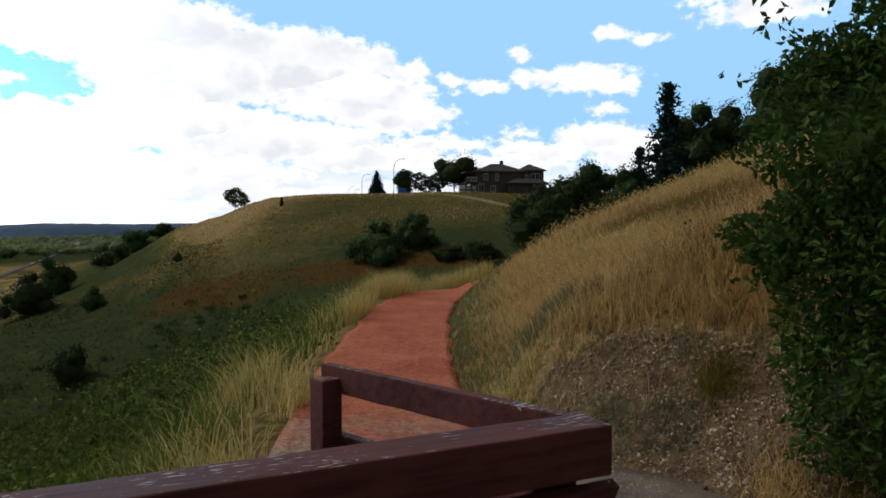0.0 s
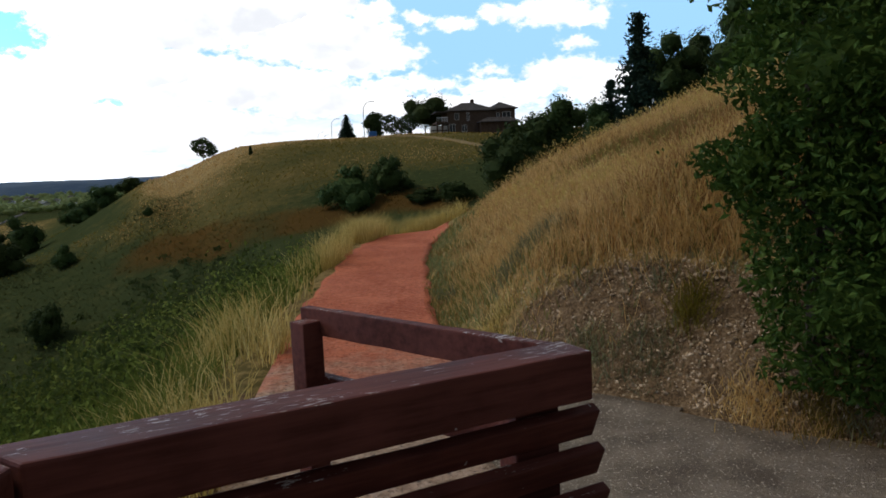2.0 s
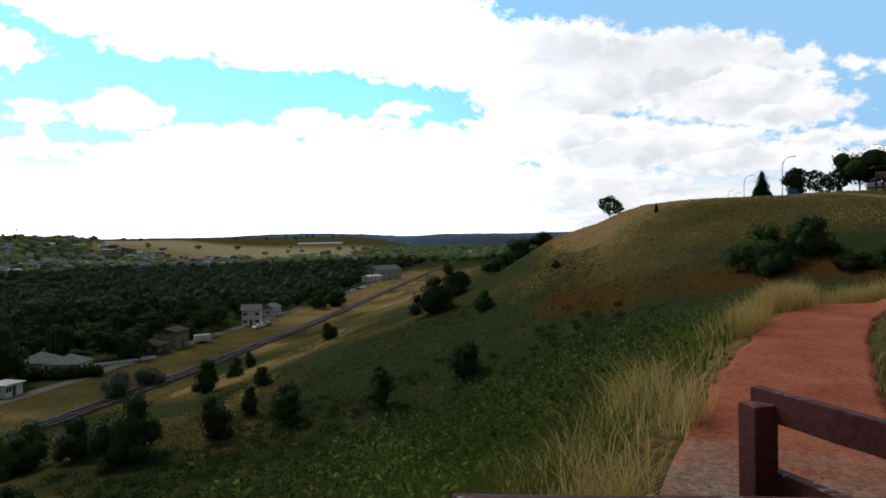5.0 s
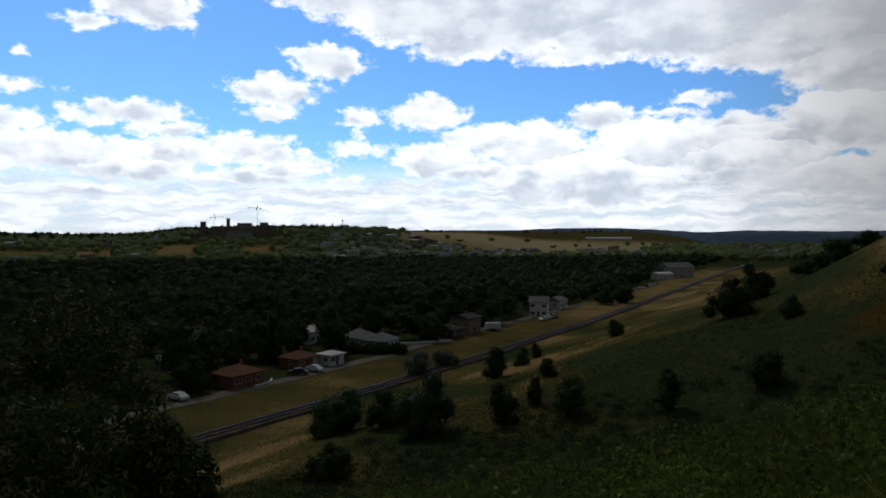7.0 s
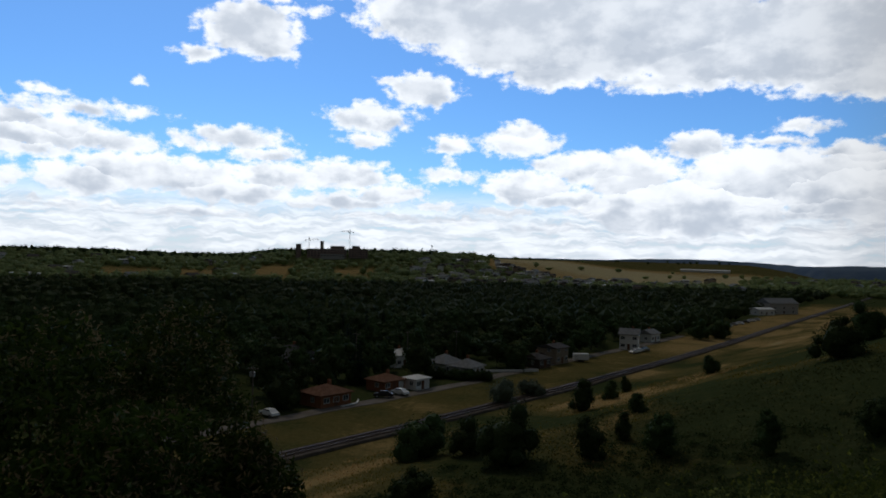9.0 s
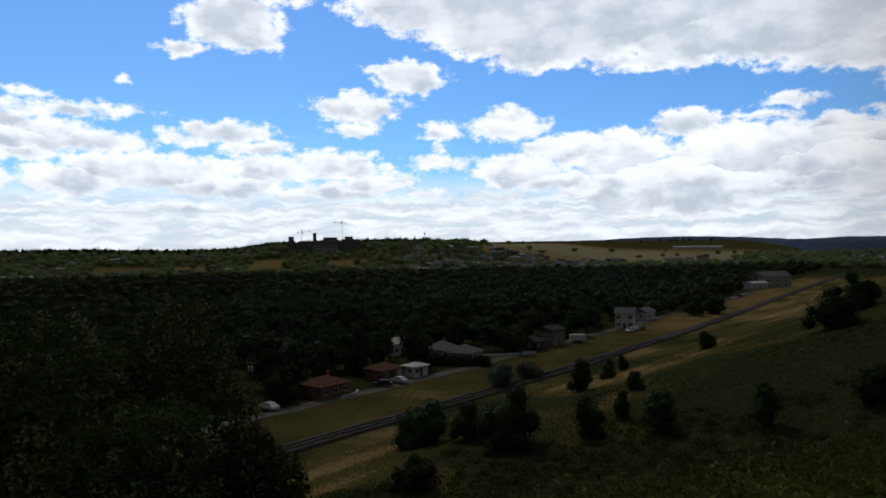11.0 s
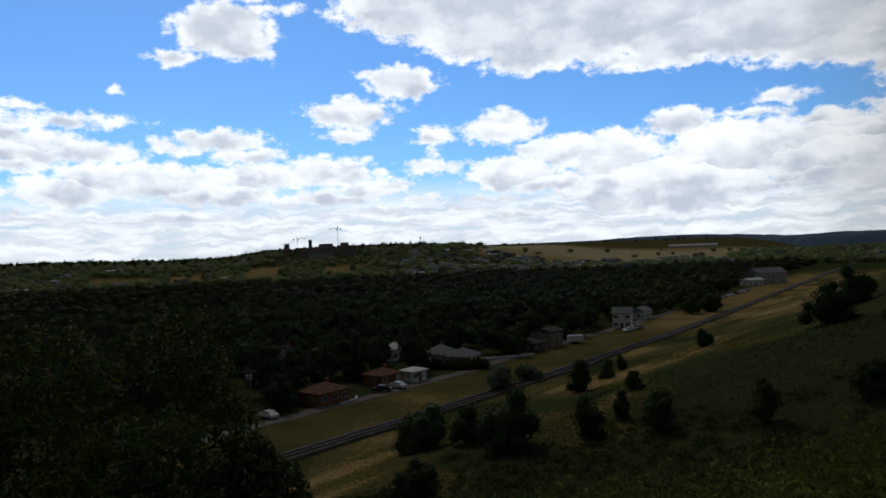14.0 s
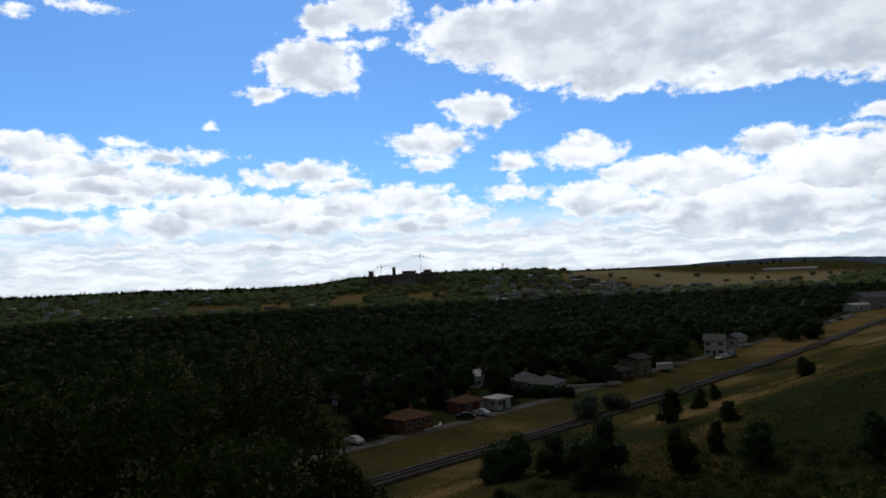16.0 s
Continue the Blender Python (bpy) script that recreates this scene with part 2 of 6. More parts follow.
M_ASPHALT = material("worn_asphalt", (0.135, 0.105, 0.078), (0.30, 0.243, 0.182), 2.6, 0.9, 1.0, 80.0, spots=((0.62, 0.52, 0.40), 62.0, 0.05))
M_STONE = material("bank_stone", (0.20, 0.138, 0.082), (0.50, 0.38, 0.255), 3.0, 0.9, 0.5, 30.0, vary=0.6)
M_BALLAST = material("ballast", (0.070, 0.057, 0.046), (0.125, 0.102, 0.083), 0.4, 0.95, 0.8, 6.0)
M_RAIL = material("rail_steel", (0.10, 0.07, 0.055), (0.18, 0.14, 0.12), 2.0, 0.45, 0.1, 20.0, metal=0.7)
M_SLEEPER = material("sleeper_timber", (0.05, 0.04, 0.035), (0.10, 0.08, 0.07), 3.0, 0.9, 0.3, 20.0)
M_ROAD = material("town_road", (0.135, 0.118, 0.10), (0.20, 0.175, 0.15), 0.3, 0.9, 0.3, 5.0)
M_BARK = material("bark", (0.05, 0.04, 0.03), (0.11, 0.09, 0.07), 3.0, 0.95, 0.8, 24.0, stretch=(3, 3, 1))
M_LEAF_NEAR = leaf_material("shrub_leaf", (0.014, 0.032, 0.006), (0.088, 0.130, 0.026), (0.034, 0.056, 0.010), 0.30, 0.45)
M_LEAF_FAR = leaf_material("town_tree_leaf", (0.030, 0.052, 0.017), (0.066, 0.096, 0.032), (0.040, 0.064, 0.021), 0.15)
M_LEAF_PALE = leaf_material("willow_leaf", (0.10, 0.13, 0.09), (0.16, 0.19, 0.14), (0.10, 0.13, 0.08), 0.2)
M_SPRUCE = leaf_material("spruce_needles", (0.014, 0.030, 0.020), (0.030, 0.052, 0.034), (0.020, 0.040, 0.026), 0.05)
M_DRY = leaf_material("dry_grass", (0.54, 0.335, 0.115), (0.90, 0.66, 0.290), (0.66, 0.43, 0.145), 0.46, 0.7)
M_PALE = leaf_material("pale_grass", (0.32, 0.22, 0.065), (0.74, 0.57, 0.24), (0.40, 0.275, 0.075), 0.42, 0.7)
M_OLIVE = leaf_material("olive_grass", (0.15, 0.115, 0.018), (0.25, 0.185, 0.035), (0.13, 0.105, 0.015), 0.3, 0.7)
M_GREEN = leaf_material("green_grass", (0.10, 0.135, 0.022), (0.20, 0.215, 0.045), (0.085, 0.12, 0.018), 0.35, 0.7)
M_WEED = leaf_material("weed_leaf", (0.024, 0.040, 0.012), (0.150, 0.180, 0.060), (0.050, 0.072, 0.012), 0.35, 0.75)
M_BRUSH = leaf_material("brush_leaf", (0.024, 0.040, 0.007), (0.260, 0.285, 0.065), (0.085, 0.105, 0.018), 0.4, 0.75)
M_RUST = leaf_material("rusty_weed", (0.095, 0.048, 0.013), (0.19, 0.098, 0.028), (0.075, 0.052, 0.012), 0.2, 0.7)
M_SAGE = leaf_material("sage_leaf", (0.17, 0.175, 0.085), (0.29, 0.28, 0.15), (0.19, 0.19, 0.09), 0.2)


def trail_material():
    """Crushed red shale that gives way to grey gravel near the pad (small y)."""
    m = bpy.data.materials.new("red_shale_trail")
    m.use_nodes = True
    k = Nodes(m.node_tree)
    co = k.node("ShaderNodeTexCoord").outputs["Object"]
    n1, n2, n3 = k.noise(co, 1.1, 4.0), k.noise(co, 17.0, 4.0, 0.75), k.noise(co, 42.0, 3.0, 0.7)
    red = k.mix(k.ramp(k.math("ADD", k.math("MULTIPLY", n1, 0.4), k.math("MULTIPLY", n2, 0.6)), 0.36, 0.64), (0.38, 0.090, 0.040, 1), (0.62, 0.185, 0.090, 1))
    red = k.mix(k.ramp(n3, 0.56, 0.68), red, (0.13, 0.038, 0.024, 1))
    red = k.mix(k.math("MULTIPLY", k.ramp(n3, 0.42, 0.32), 0.7), red, (0.70, 0.30, 0.18, 1))
    grit = k.mix(k.ramp(n2, 0.36, 0.64), (0.25, 0.160, 0.105, 1), (0.47, 0.325, 0.230, 1))
    grit = k.mix(k.ramp(n3, 0.56, 0.66), grit, (0.10, 0.075, 0.06, 1))
    along = k.node("ShaderNodeSeparateXYZ", {0: co}).outputs[1]
    col = k.mix(k.ramp(k.math("MULTIPLY_ADD", k.math("SUBTRACT", k.noise(co, 2.6, 5.0, 0.7), 0.5), 4.0, along), 4.2, 6.4), grit, red)
    bp = k.add("ShaderNodeBump", {"Strength": 1.0, "Distance": 0.03, "Height": k.math("ADD", n2, k.math("MULTIPLY", n3, 0.6))})
    k.node("ShaderNodeOutputMaterial", {"Surface": k.add("ShaderNodeBsdfPrincipled", {"Base Color": col, "Roughness": 0.95, "Specular IOR Level": 0.15, "Normal": bp})})
    return m


def ground_material():
    """Prairie soil and thatch; attribute zone: red = dry share (above 1: far fields, sunlight painted in), green =
    rusty weeds, blue = bare earth.
    """
    m = bpy.data.materials.new("prairie_ground")
    m.use_nodes = True
    k = Nodes(m.node_tree)
    co = k.node("ShaderNodeTexCoord").outputs["Object"]
    zone = k.node("ShaderNodeSeparateColor", {0: k.node("ShaderNodeAttribute", attribute_name="zone").outputs["Color"]})
    n1, n2, n3 = k.noise(co, 0.09, 6.0, 0.62), k.noise(co, 0.9, 6.0, 0.65), k.noise(co, 9.0, 5.0, 0.7)
    mixed = k.math("ADD", k.math("MULTIPLY", n1, 0.5), k.math("ADD", k.math("MULTIPLY", n2, 0.3), k.math("MULTIPLY", n3, 0.2)))
    dry = k.mix(n2, (0.30, 0.198, 0.078, 1), (0.43, 0.30, 0.130, 1))
    olive = k.mix(n2, (0.098, 0.083, 0.029, 1), (0.185, 0.147, 0.054, 1))
    green = k.mix(n2, (0.028, 0.043, 0.018, 1), (0.072, 0.084, 0.034, 1))
    share = k.math("ADD", zone.outputs[0], k.math("MULTIPLY", k.math("SUBTRACT", mixed, 0.5), 1.9))
    col = k.mix(k.ramp(share, 0.12, 0.50), green, olive)
    col = k.mix(k.ramp(share, 0.50, 0.90), col, dry)
    # past a share of 1 a paler straw, brightened to stand for sunlight
    col = k.mix(k.ramp(share, 1.05, 1.45), col, k.mix(n2, (0.44, 0.365, 0.19, 1), (0.57, 0.48, 0.28, 1)))
    pale = k.math("MULTIPLY", k.ramp(k.noise(co, 0.42, 6.0, 0.72), 0.53, 0.63), k.ramp(share, 0.75, 0.3, 0.0, 0.38))
    col = k.mix(pale, col, (0.125, 0.125, 0.050, 1))
    col = k.mix(k.math("MULTIPLY", k.ramp(n3, 0.58, 0.42), 0.45), col, (0.020, 0.026, 0.006, 1))
    rust = k.ramp(k.math("MULTIPLY", zone.outputs[1], k.math("ADD", 0.5, mixed)), 0.35, 0.75)
    col = k.mix(k.math("MULTIPLY", rust, 0.8), col, k.mix(n2, (0.060, 0.030, 0.009, 1), (0.135, 0.070, 0.020, 1)))
    grit = k.noise(co, 48.0, 4.0, 0.75)
    earth = k.mix(k.ramp(k.math("ADD", k.math("MULTIPLY", n3, 0.4), k.math("MULTIPLY", grit, 0.6)), 0.36, 0.66), (0.056, 0.034, 0.018, 1), (0.285, 0.190, 0.108, 1))
    col = k.mix(k.ramp(k.math("ADD", zone.outputs[2], k.math("MULTIPLY", k.math("SUBTRACT", mixed, 0.5), 0.8)), 0.4, 0.6), col, earth)
    bp = k.add("ShaderNodeBump", {"Strength": 0.8, "Distance": 0.06, "Height": k.math("MULTIPLY_ADD", grit, 0.35, n3)})
    sh = k.add("ShaderNodeBsdfPrincipled", {"Base Color": col, "Roughness": 1.0, "Specular IOR Level": 0.0, "Normal": bp})
    k.node("ShaderNodeOutputMaterial", {"Surface": sh})
    return m


# ---- the lie of the land ----


def smooth(a, b, v):
    t = np.clip((np.asarray(v, float) - a) / (b - a), 0, 1)
    return t * t * (3 - 2 * t)


def track_x(y):
    """The railway at the bluff's foot."""
    y = np.asarray(y, float)
    c = np.clip(y, -300, 250)
    return -95.6 - 0.321 * y - 0.00024 * c * (2 * y - c)


def brink_x(y):
    """The outer edge of the trail's bench, then of the bluff."""
    y = np.asarray(y, float)
    return -1.5 - (0.321 * y + 0.00024 * np.minimum(np.abs(y), 160.0) ** 2 * np.sign(y)) * smooth(15, 110, np.abs(y))


def waves(x, y, size, seed):
    """Cheap smooth unevenness in -1..1."""
    g = np.random.RandomState(seed)
    s = 0
    for i in range(7):
        a, ph, f = g.uniform(0, 6.28), g.uniform(0, 6.28), g.uniform(0.6, 1.9) / size
        s = s + np.sin((x * np.cos(a) + y * np.sin(a)) * f + ph + 0.8 * np.sin(f * 0.7 * (x * np.sin(a) - y * np.cos(a)) + ph * 2))
    return s / 4.5


def trail_x(y):
    """The trail's middle line: straight off the pad, then bending round the hill."""
    y = np.asarray(y, float)
    return -0.62 + 0.027 * np.maximum(y - 12, 0) ** 2 + 0.06 * np.maximum(8 - y, 0)


def height(x, y):
    x, y = np.asarray(x, float), np.asarray(y, float)
    tx, bx = track_x(y), brink_x(y)
    r = np.hypot(x, y)
    a = np.degrees(np.arctan2(-x, y))
    foot = np.maximum(tx + 7, bx - 115)
    u = np.clip((x - foot) / (bx - foot), 0, 1)
    z = -30 + 30 * (0.55 * u + 0.45 * u * u)
    e = np.maximum(x - bx - 1.9 - 3.6 * smooth(6.5, 2.5, y), 0)
    z = z + 10.9 * (1 - np.exp(-0.45 * e / 10.9))
    toe = (x - 1.2) * 0.68 + (y - 4.45) * 0.73
    z = z + 0.62 * smooth(0, 0.9, toe) * smooth(9.5, 6.0, y) * smooth(0.2, 1.2, x)
    y0 = 16.5 + 0.72 * np.maximum(x, -2)
    depth = 11.5 * smooth(-85, -25, x) * smooth(110, 25, x)
    z = z - depth * smooth(y0, y0 + 34, y) * (1 - smooth(62, 150, y))
    q = tx - x
    z = z - 4 * smooth(20, 300, q) * smooth(5, 20, a)
    start = 1500 - 620 * smooth(42, 58, a)
    z = z + 36 * smooth(start, start + 560 + 300 * smooth(58, 42, a), r) * smooth(16, 20, a) * (0.08 + 0.92 * smooth(31, 37, a)) * (1 - 0.34 * smooth(72, 77, a))
    crown = np.interp(a, (-20, -6, -0.7, 3.8, 7, 10, 13.6, 15.3, 17.4, 19, 21, 23, 26), (-2.2, -2.0, -1.2, -0.9, -0.2, 0.8, 1.9, 1.6, 0.8, 1.3, 1.3, 0.6, 0.0))
    z = z + crown * smooth(75, 140, r) * smooth(420, 270, r)
    rough = smooth(3, 40, r) * (0.15 + 0.75 * smooth(30, 120, r)) * smooth(0.5, 6, np.abs(x - trail_x(np.clip(y, 0, 22))))
    flat_town = smooth(-4, 12, x - tx)
    z = z + waves(x, y, 9, 3) * 0.35 * rough * flat_town + waves(x, y, 2.2, 4) * 0.07 * rough
    return z + waves(x, y, 160, 5) * 4.5 * smooth(900, 1500, r)


def ground_at(x, y):
    return float(height(x, y))


def spot(az, d):
    """Ground point at an azimuth and a distance from the lookout."""
    v = heading(az) * d
    return Vector((v.x, v.y, ground_at(v.x, v.y)))


def clearing(x, y):
    """Open grassy banks between the belts of trees on the valley's far side."""
    a, r = np.degrees(np.arctan2(-x, y)), np.hypot(x, y)
    off = 0.7 * waves(x, y, 30, 61)
    c = 0
    for middle, half in ((83.2, 3.0), (78.6, 1.7), (73.2, 2.1), (66.6, 1.7)):
        c = np.maximum(c, smooth(half, half * 0.75, np.abs(a - middle) + off))
    return c * smooth(905, 935, r) * smooth(1150, 1100, r + 25 * off)


def zones(x, y):
    r = np.hypot(x, y)
    tx, bx = track_x(y), brink_x(y)
    dry = np.full(x.shape, 0.16)
    east = smooth(0, 2.5, x - bx - 2)
    gully = smooth(28, 50, y) * (1 - smooth(72, 104, y))
    top = smooth(-9, 4, x - bx + 2.5 * waves(x, y, 6, 19))
    dry = dry * (1 - top) + top * (0.84 - 0.70 * gully * smooth(60, 20, x) - 0.20 * smooth(60, 100, y) * smooth(-40, 10, x - bx))
    hill = smooth(95, 150, y) * smooth(-16, 6, x - bx)
    dry = dry + 0.50 * hill * smooth(34, 8, x - bx)
    turned = np.degrees(np.arctan2(-x, y))
    face = smooth(70, 95, r) * smooth(230, 190, r) * smooth(24, 20, turned)
    dry = dry - 0.12 * face * smooth(7, 2, turned) - 0.28 * face * smooth(138, 104, r)
    near_left = smooth(-1.6, -3.5, x) * smooth(75, 45, r)
    dry = dry * (1 - near_left) + 0.12 * near_left
    slope = smooth(5, 14, r) * smooth(250, 200, r) * smooth(24, 30, x - tx) * smooth(4, -6, x - bx - 60)
    dry = dry - 0.10 * slope * smooth(-1, -4, x - bx) * smooth(45, 60, x - tx) + slope * smooth(-1, -4, x - bx) * (0.22 * waves(x, y, 7, 14) + 0.16 * waves(x, y, 2.5, 15)) + smooth(60, 90, y) * slope * 0.20 * waves(x, y, 8, 16)
    low = smooth(48, 30, x - tx + 9 * waves(x, y, 14, 12)) * smooth(-4, 2, x - tx)
    dry = dry * (1 - low) + (0.36 + 0.42 * waves(x, y, 6.5, 17)) * low
    streak = smooth(0.15, 0.75, waves((x - tx) * 1.0 + 2.5 * waves(x, y, 15, 25), y * 0.22, 3.2, 24))
    dry = dry + 0.42 * streak * smooth(6, 14, x - tx) * smooth(62, 36, x - tx) * smooth(30, 70, r)
    strip = smooth(-26, -20, x - tx) * smooth(2, -3, x - tx)
    dry = dry * (1 - strip) + (0.46 + 0.15 * waves(x, y, 9, 18)) * strip
    dry = dry + 0.35 * smooth(200, 320, r) * smooth(70, 40, np.abs(x - tx)) * smooth(20, 24, turned)
    town = smooth(-24, -32, x - tx)
    dry = dry * (1 - town) + (0.10 + 0.75 * smooth(0.1, 0.7, waves(x, y, 130, 9)) * smooth(850, 1050, r)) * town
    far_field = smooth(1180, 1300, r) * smooth(1950, 1750, r) * smooth(57, 55, turned) * smooth(33, 36, turned)
    dry = dry + 0.3 * far_field * town
    out = smooth(600, 760, r) * smooth(17, 21, np.degrees(np.arctan2(-x, y)))
    patch = smooth(-0.1, 0.5, waves(x, y, 130, 9))
    bank = smooth(880, 960, r) * smooth(1220, 1100, r) * smooth(56, 62, np.degrees(np.arctan2(-x, y)))
    # far_field pushes the share past 1, so painted sunlight brightens those fields
    dry = dry * (1 - out) + out * np.clip(0.08 + 0.30 * patch * smooth(850, 1050, r) * smooth(1950, 1700, r) + 0.30 * smooth(1750, 2000, r) + 1.45 * far_field * (0.85 + 0.25 * waves(x, y, 120, 62)) + 0.10 * bank * patch + 0.10 * bank + 0.50 * clearing(x, y) + 0.5 * patch * smooth(37, 33, turned), 0, 1.7)
    band = y + 0.25 * x + 2.5 * waves(x, y, 7, 20)
    rust = smooth(-46, -36, x) * smooth(12, 2, x) * smooth(78, 84, band) * smooth(95, 89, band) * (0.72 + 0.3 * waves(x, y, 3.5, 23))
    bare = smooth(-0.15, 0.15, (x - 1.2) * 0.68 + (y - 4.45) * 0.73) * smooth(1.05, 0.7, (x - 1.2) * 0.68 + (y - 4.45) * 0.73 + 0.15 * waves(x, y, 0.5, 8)) * smooth(0.4, 1.0, x) * 0.9
    bare = np.maximum(bare, smooth(5.4, 4.8, y) * smooth(-1.9, -1.4, x) * 0.95 * smooth(0.25, 0.0, (x - 1.2) * 0.68 + (y - 4.45) * 0.73))
    bare = np.maximum(bare, smooth(2.0, 1.2, np.abs(x - trail_x(np.clip(y, 0, 24)) + 0.4)) * smooth(19, 17, y) * smooth(1, 2, y) * 0.36)
    return dry, rust, bare


def link(name, verts, faces, mat, smooth_faces=False):
    me = bpy.data.meshes.new(name)
    me.from_pydata(verts if isinstance(verts, list) else verts.tolist(), [], faces if isinstance(faces, list) else faces.tolist())
    me.materials.append(mat)
    if smooth_faces:
        me.polygons.foreach_set("use_smooth", [True] * len(me.polygons))
    me.update()
    return new(name, me)


def build_ground():
    fine = np.arange(-44, 108, 0.45)
    coarse = np.arange(108, 316, 4.0)
    az_all = np.radians(np.concatenate([fine, coarse]))
    radii = np.concatenate([[0.0], 0.35 * (4600 / 0.35) ** np.linspace(0, 1, 290)])
    R, A = np.meshgrid(radii[1:], az_all, indexing="ij")
    X, Y = -np.sin(A) * R, np.cos(A) * R
    Z = height(X, Y)
    na = len(az_all)
    verts = np.concatenate([[[0, 0, ground_at(0, 0)]], np.stack([X, Y, Z], -1).reshape(-1, 3)])
    i, j = np.meshgrid(np.arange(len(radii) - 2), np.arange(na), indexing="ij")
    j2 = (j + 1) % na
    quads = np.stack([1 + i * na + j, 1 + i * na + j2, 1 + (i + 1) * na + j2, 1 + (i + 1) * na + j], -1).reshape(-1, 4)[:, ::-1]
    tris = [[0, 1 + (k + 1) % na, 1 + k] for k in range(na)]
    ob = link("ground", verts.tolist(), quads.tolist() + [t[::-1] for t in tris], ground_material(), True)
    zone = ob.data.color_attributes.new("zone", "FLOAT_COLOR", "POINT")
    dry, rust, bare = zones(verts[:, 0], verts[:, 1])
    zone.data.foreach_set("color", np.stack([dry, rust, bare, np.ones_like(dry)], -1).ravel())
    return tagged(ob, "dry prairie grassland falling from a bluff to a valley", "ground", kind="structure")


ground = build_ground()


def ribbon(name, xs, ys, half, mat, lift, label, category, cross=6, ragged=0.0, seed=1):
    """A strip of paving laid along a line, following the ground, with sunk edges."""
    xs, ys = np.asarray(xs, float), np.asarray(ys, float)
    half = np.broadcast_to(half, xs.shape)
    t = np.stack([np.gradient(xs), np.gradient(ys)], -1)
    t /= np.linalg.norm(t, axis=1)[:, None]
    nx, ny = t[:, 1], -t[:, 0]
    g = np.random.RandomState(seed)
    steps = np.arange(0, len(xs) + 4, 3)
    wob = np.stack([np.interp(np.arange(len(xs)), steps, g.uniform(-1, 1, len(steps))) for _ in range(2)], -1) * ragged
    rows = []
    for k in [-1.0, -0.97, *np.linspace(-0.85, 0.85, cross - 1), 0.97, 1.0]:
        h = half * k + (wob[:, 0] if k < 0 else wob[:, 1]) * abs(k) ** 3
        px, py = xs + nx * h, ys + ny * h
        rows.append(np.stack([px, py, height(px, py) + lift - (0.10 + lift * 2) * (abs(k) > 0.999)], -1))
    V = np.stack(rows, 1).reshape(-1, 3)
    c = cross + 3
    faces = [[i * c + j, i * c + j + 1, (i + 1) * c + j + 1, (i + 1) * c + j] for i in range(len(xs) - 1) for j in range(cross + 2)]
    ob = link(name, V, faces, mat, True)
    return tagged(ob, label, category, kind="structure")


ys = np.linspace(2.9, 18.4, 120)
ribbon("trail", trail_x(ys), ys, 0.765 - 0.05 * smooth(6, 4, ys) - 0.45 * smooth(16.6, 18.4, ys), trail_material(), 0.036, "red crushed shale walking trail curving round the hill", "trail", 8, 0.06)
t = np.linspace(0, 1, 50)
az_line, d_line = np.radians(3.0 - 10.5 * t), 141 - 27 * t + 2.5 * np.sin(5 * t)
ribbon("footpath", -np.sin(az_line) * d_line, np.cos(az_line) * d_line, 0.7, material("worn_path", (0.19, 0.135, 0.06), (0.27, 0.195, 0.09), 0.6, 0.95, 0.5, 8.0), 0.16, "faint worn footpath across the grassy hill", "path", 3, 0.2, 9)
run = np.linspace(0.3, 8.0, 44)
ribbon("pad", -0.84 + 0.73 * run, 2.26 - 0.68 * run, 3.12, M_ASPHALT, 0.03, "worn grey asphalt pad of the lookout", "pavement", 10, 0.08, 3)

run = np.linspace(-0.95, 0.45, 14)
ribbon("apron", 0.59 + 0.73 * run, 3.79 - 0.68 * run, 1.02, M_ASPHALT, 0.022, "worn grey asphalt between the pad and the trail", "pavement", 6, 0.05, 4)


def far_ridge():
    """The wooded ridge that closes the valley, kilometres away; its haze is painted in as blue-grey."""
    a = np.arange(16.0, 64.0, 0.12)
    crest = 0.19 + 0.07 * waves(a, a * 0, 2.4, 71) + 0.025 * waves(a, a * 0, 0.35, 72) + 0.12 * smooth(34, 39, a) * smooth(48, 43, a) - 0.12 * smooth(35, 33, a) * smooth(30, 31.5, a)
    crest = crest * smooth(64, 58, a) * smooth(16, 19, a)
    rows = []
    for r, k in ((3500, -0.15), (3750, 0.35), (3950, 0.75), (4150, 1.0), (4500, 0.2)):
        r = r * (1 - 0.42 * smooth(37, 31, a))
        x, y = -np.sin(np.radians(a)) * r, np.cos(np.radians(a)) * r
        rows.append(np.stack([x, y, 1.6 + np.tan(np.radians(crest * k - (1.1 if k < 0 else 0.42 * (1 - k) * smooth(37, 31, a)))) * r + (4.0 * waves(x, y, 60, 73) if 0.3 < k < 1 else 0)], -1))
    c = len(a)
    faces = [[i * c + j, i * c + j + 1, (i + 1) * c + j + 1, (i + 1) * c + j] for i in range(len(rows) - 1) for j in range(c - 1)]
    ob = link("backdrop", np.concatenate(rows), faces, material("hazy_wooded_hills", (0.050, 0.082, 0.130), (0.090, 0.125, 0.170), 0.004, 1.0, 0.0, 0.03), True)
    return tagged(ob, "distant dark wooded ridge closing the valley, tinted blue as by haze", "hills", kind="structure")


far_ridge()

# ---- helpers for things ----


def part(name, bm, mat, parent=None, label=""):
    me = bpy.data.meshes.new(name)
    bm.to_mesh(me)
    bm.free()
    for m in (mat if isinstance(mat, list) else [mat]):
        me.materials.append(m)
    ob = new(name, me)
    ob.parent = parent
    return tagged(ob, label)


def shared(name, me, parent, m=None):
    ob = new(name, me)
    ob.parent = parent
    if m is not None:
        ob.matrix_basis = m
    return ob


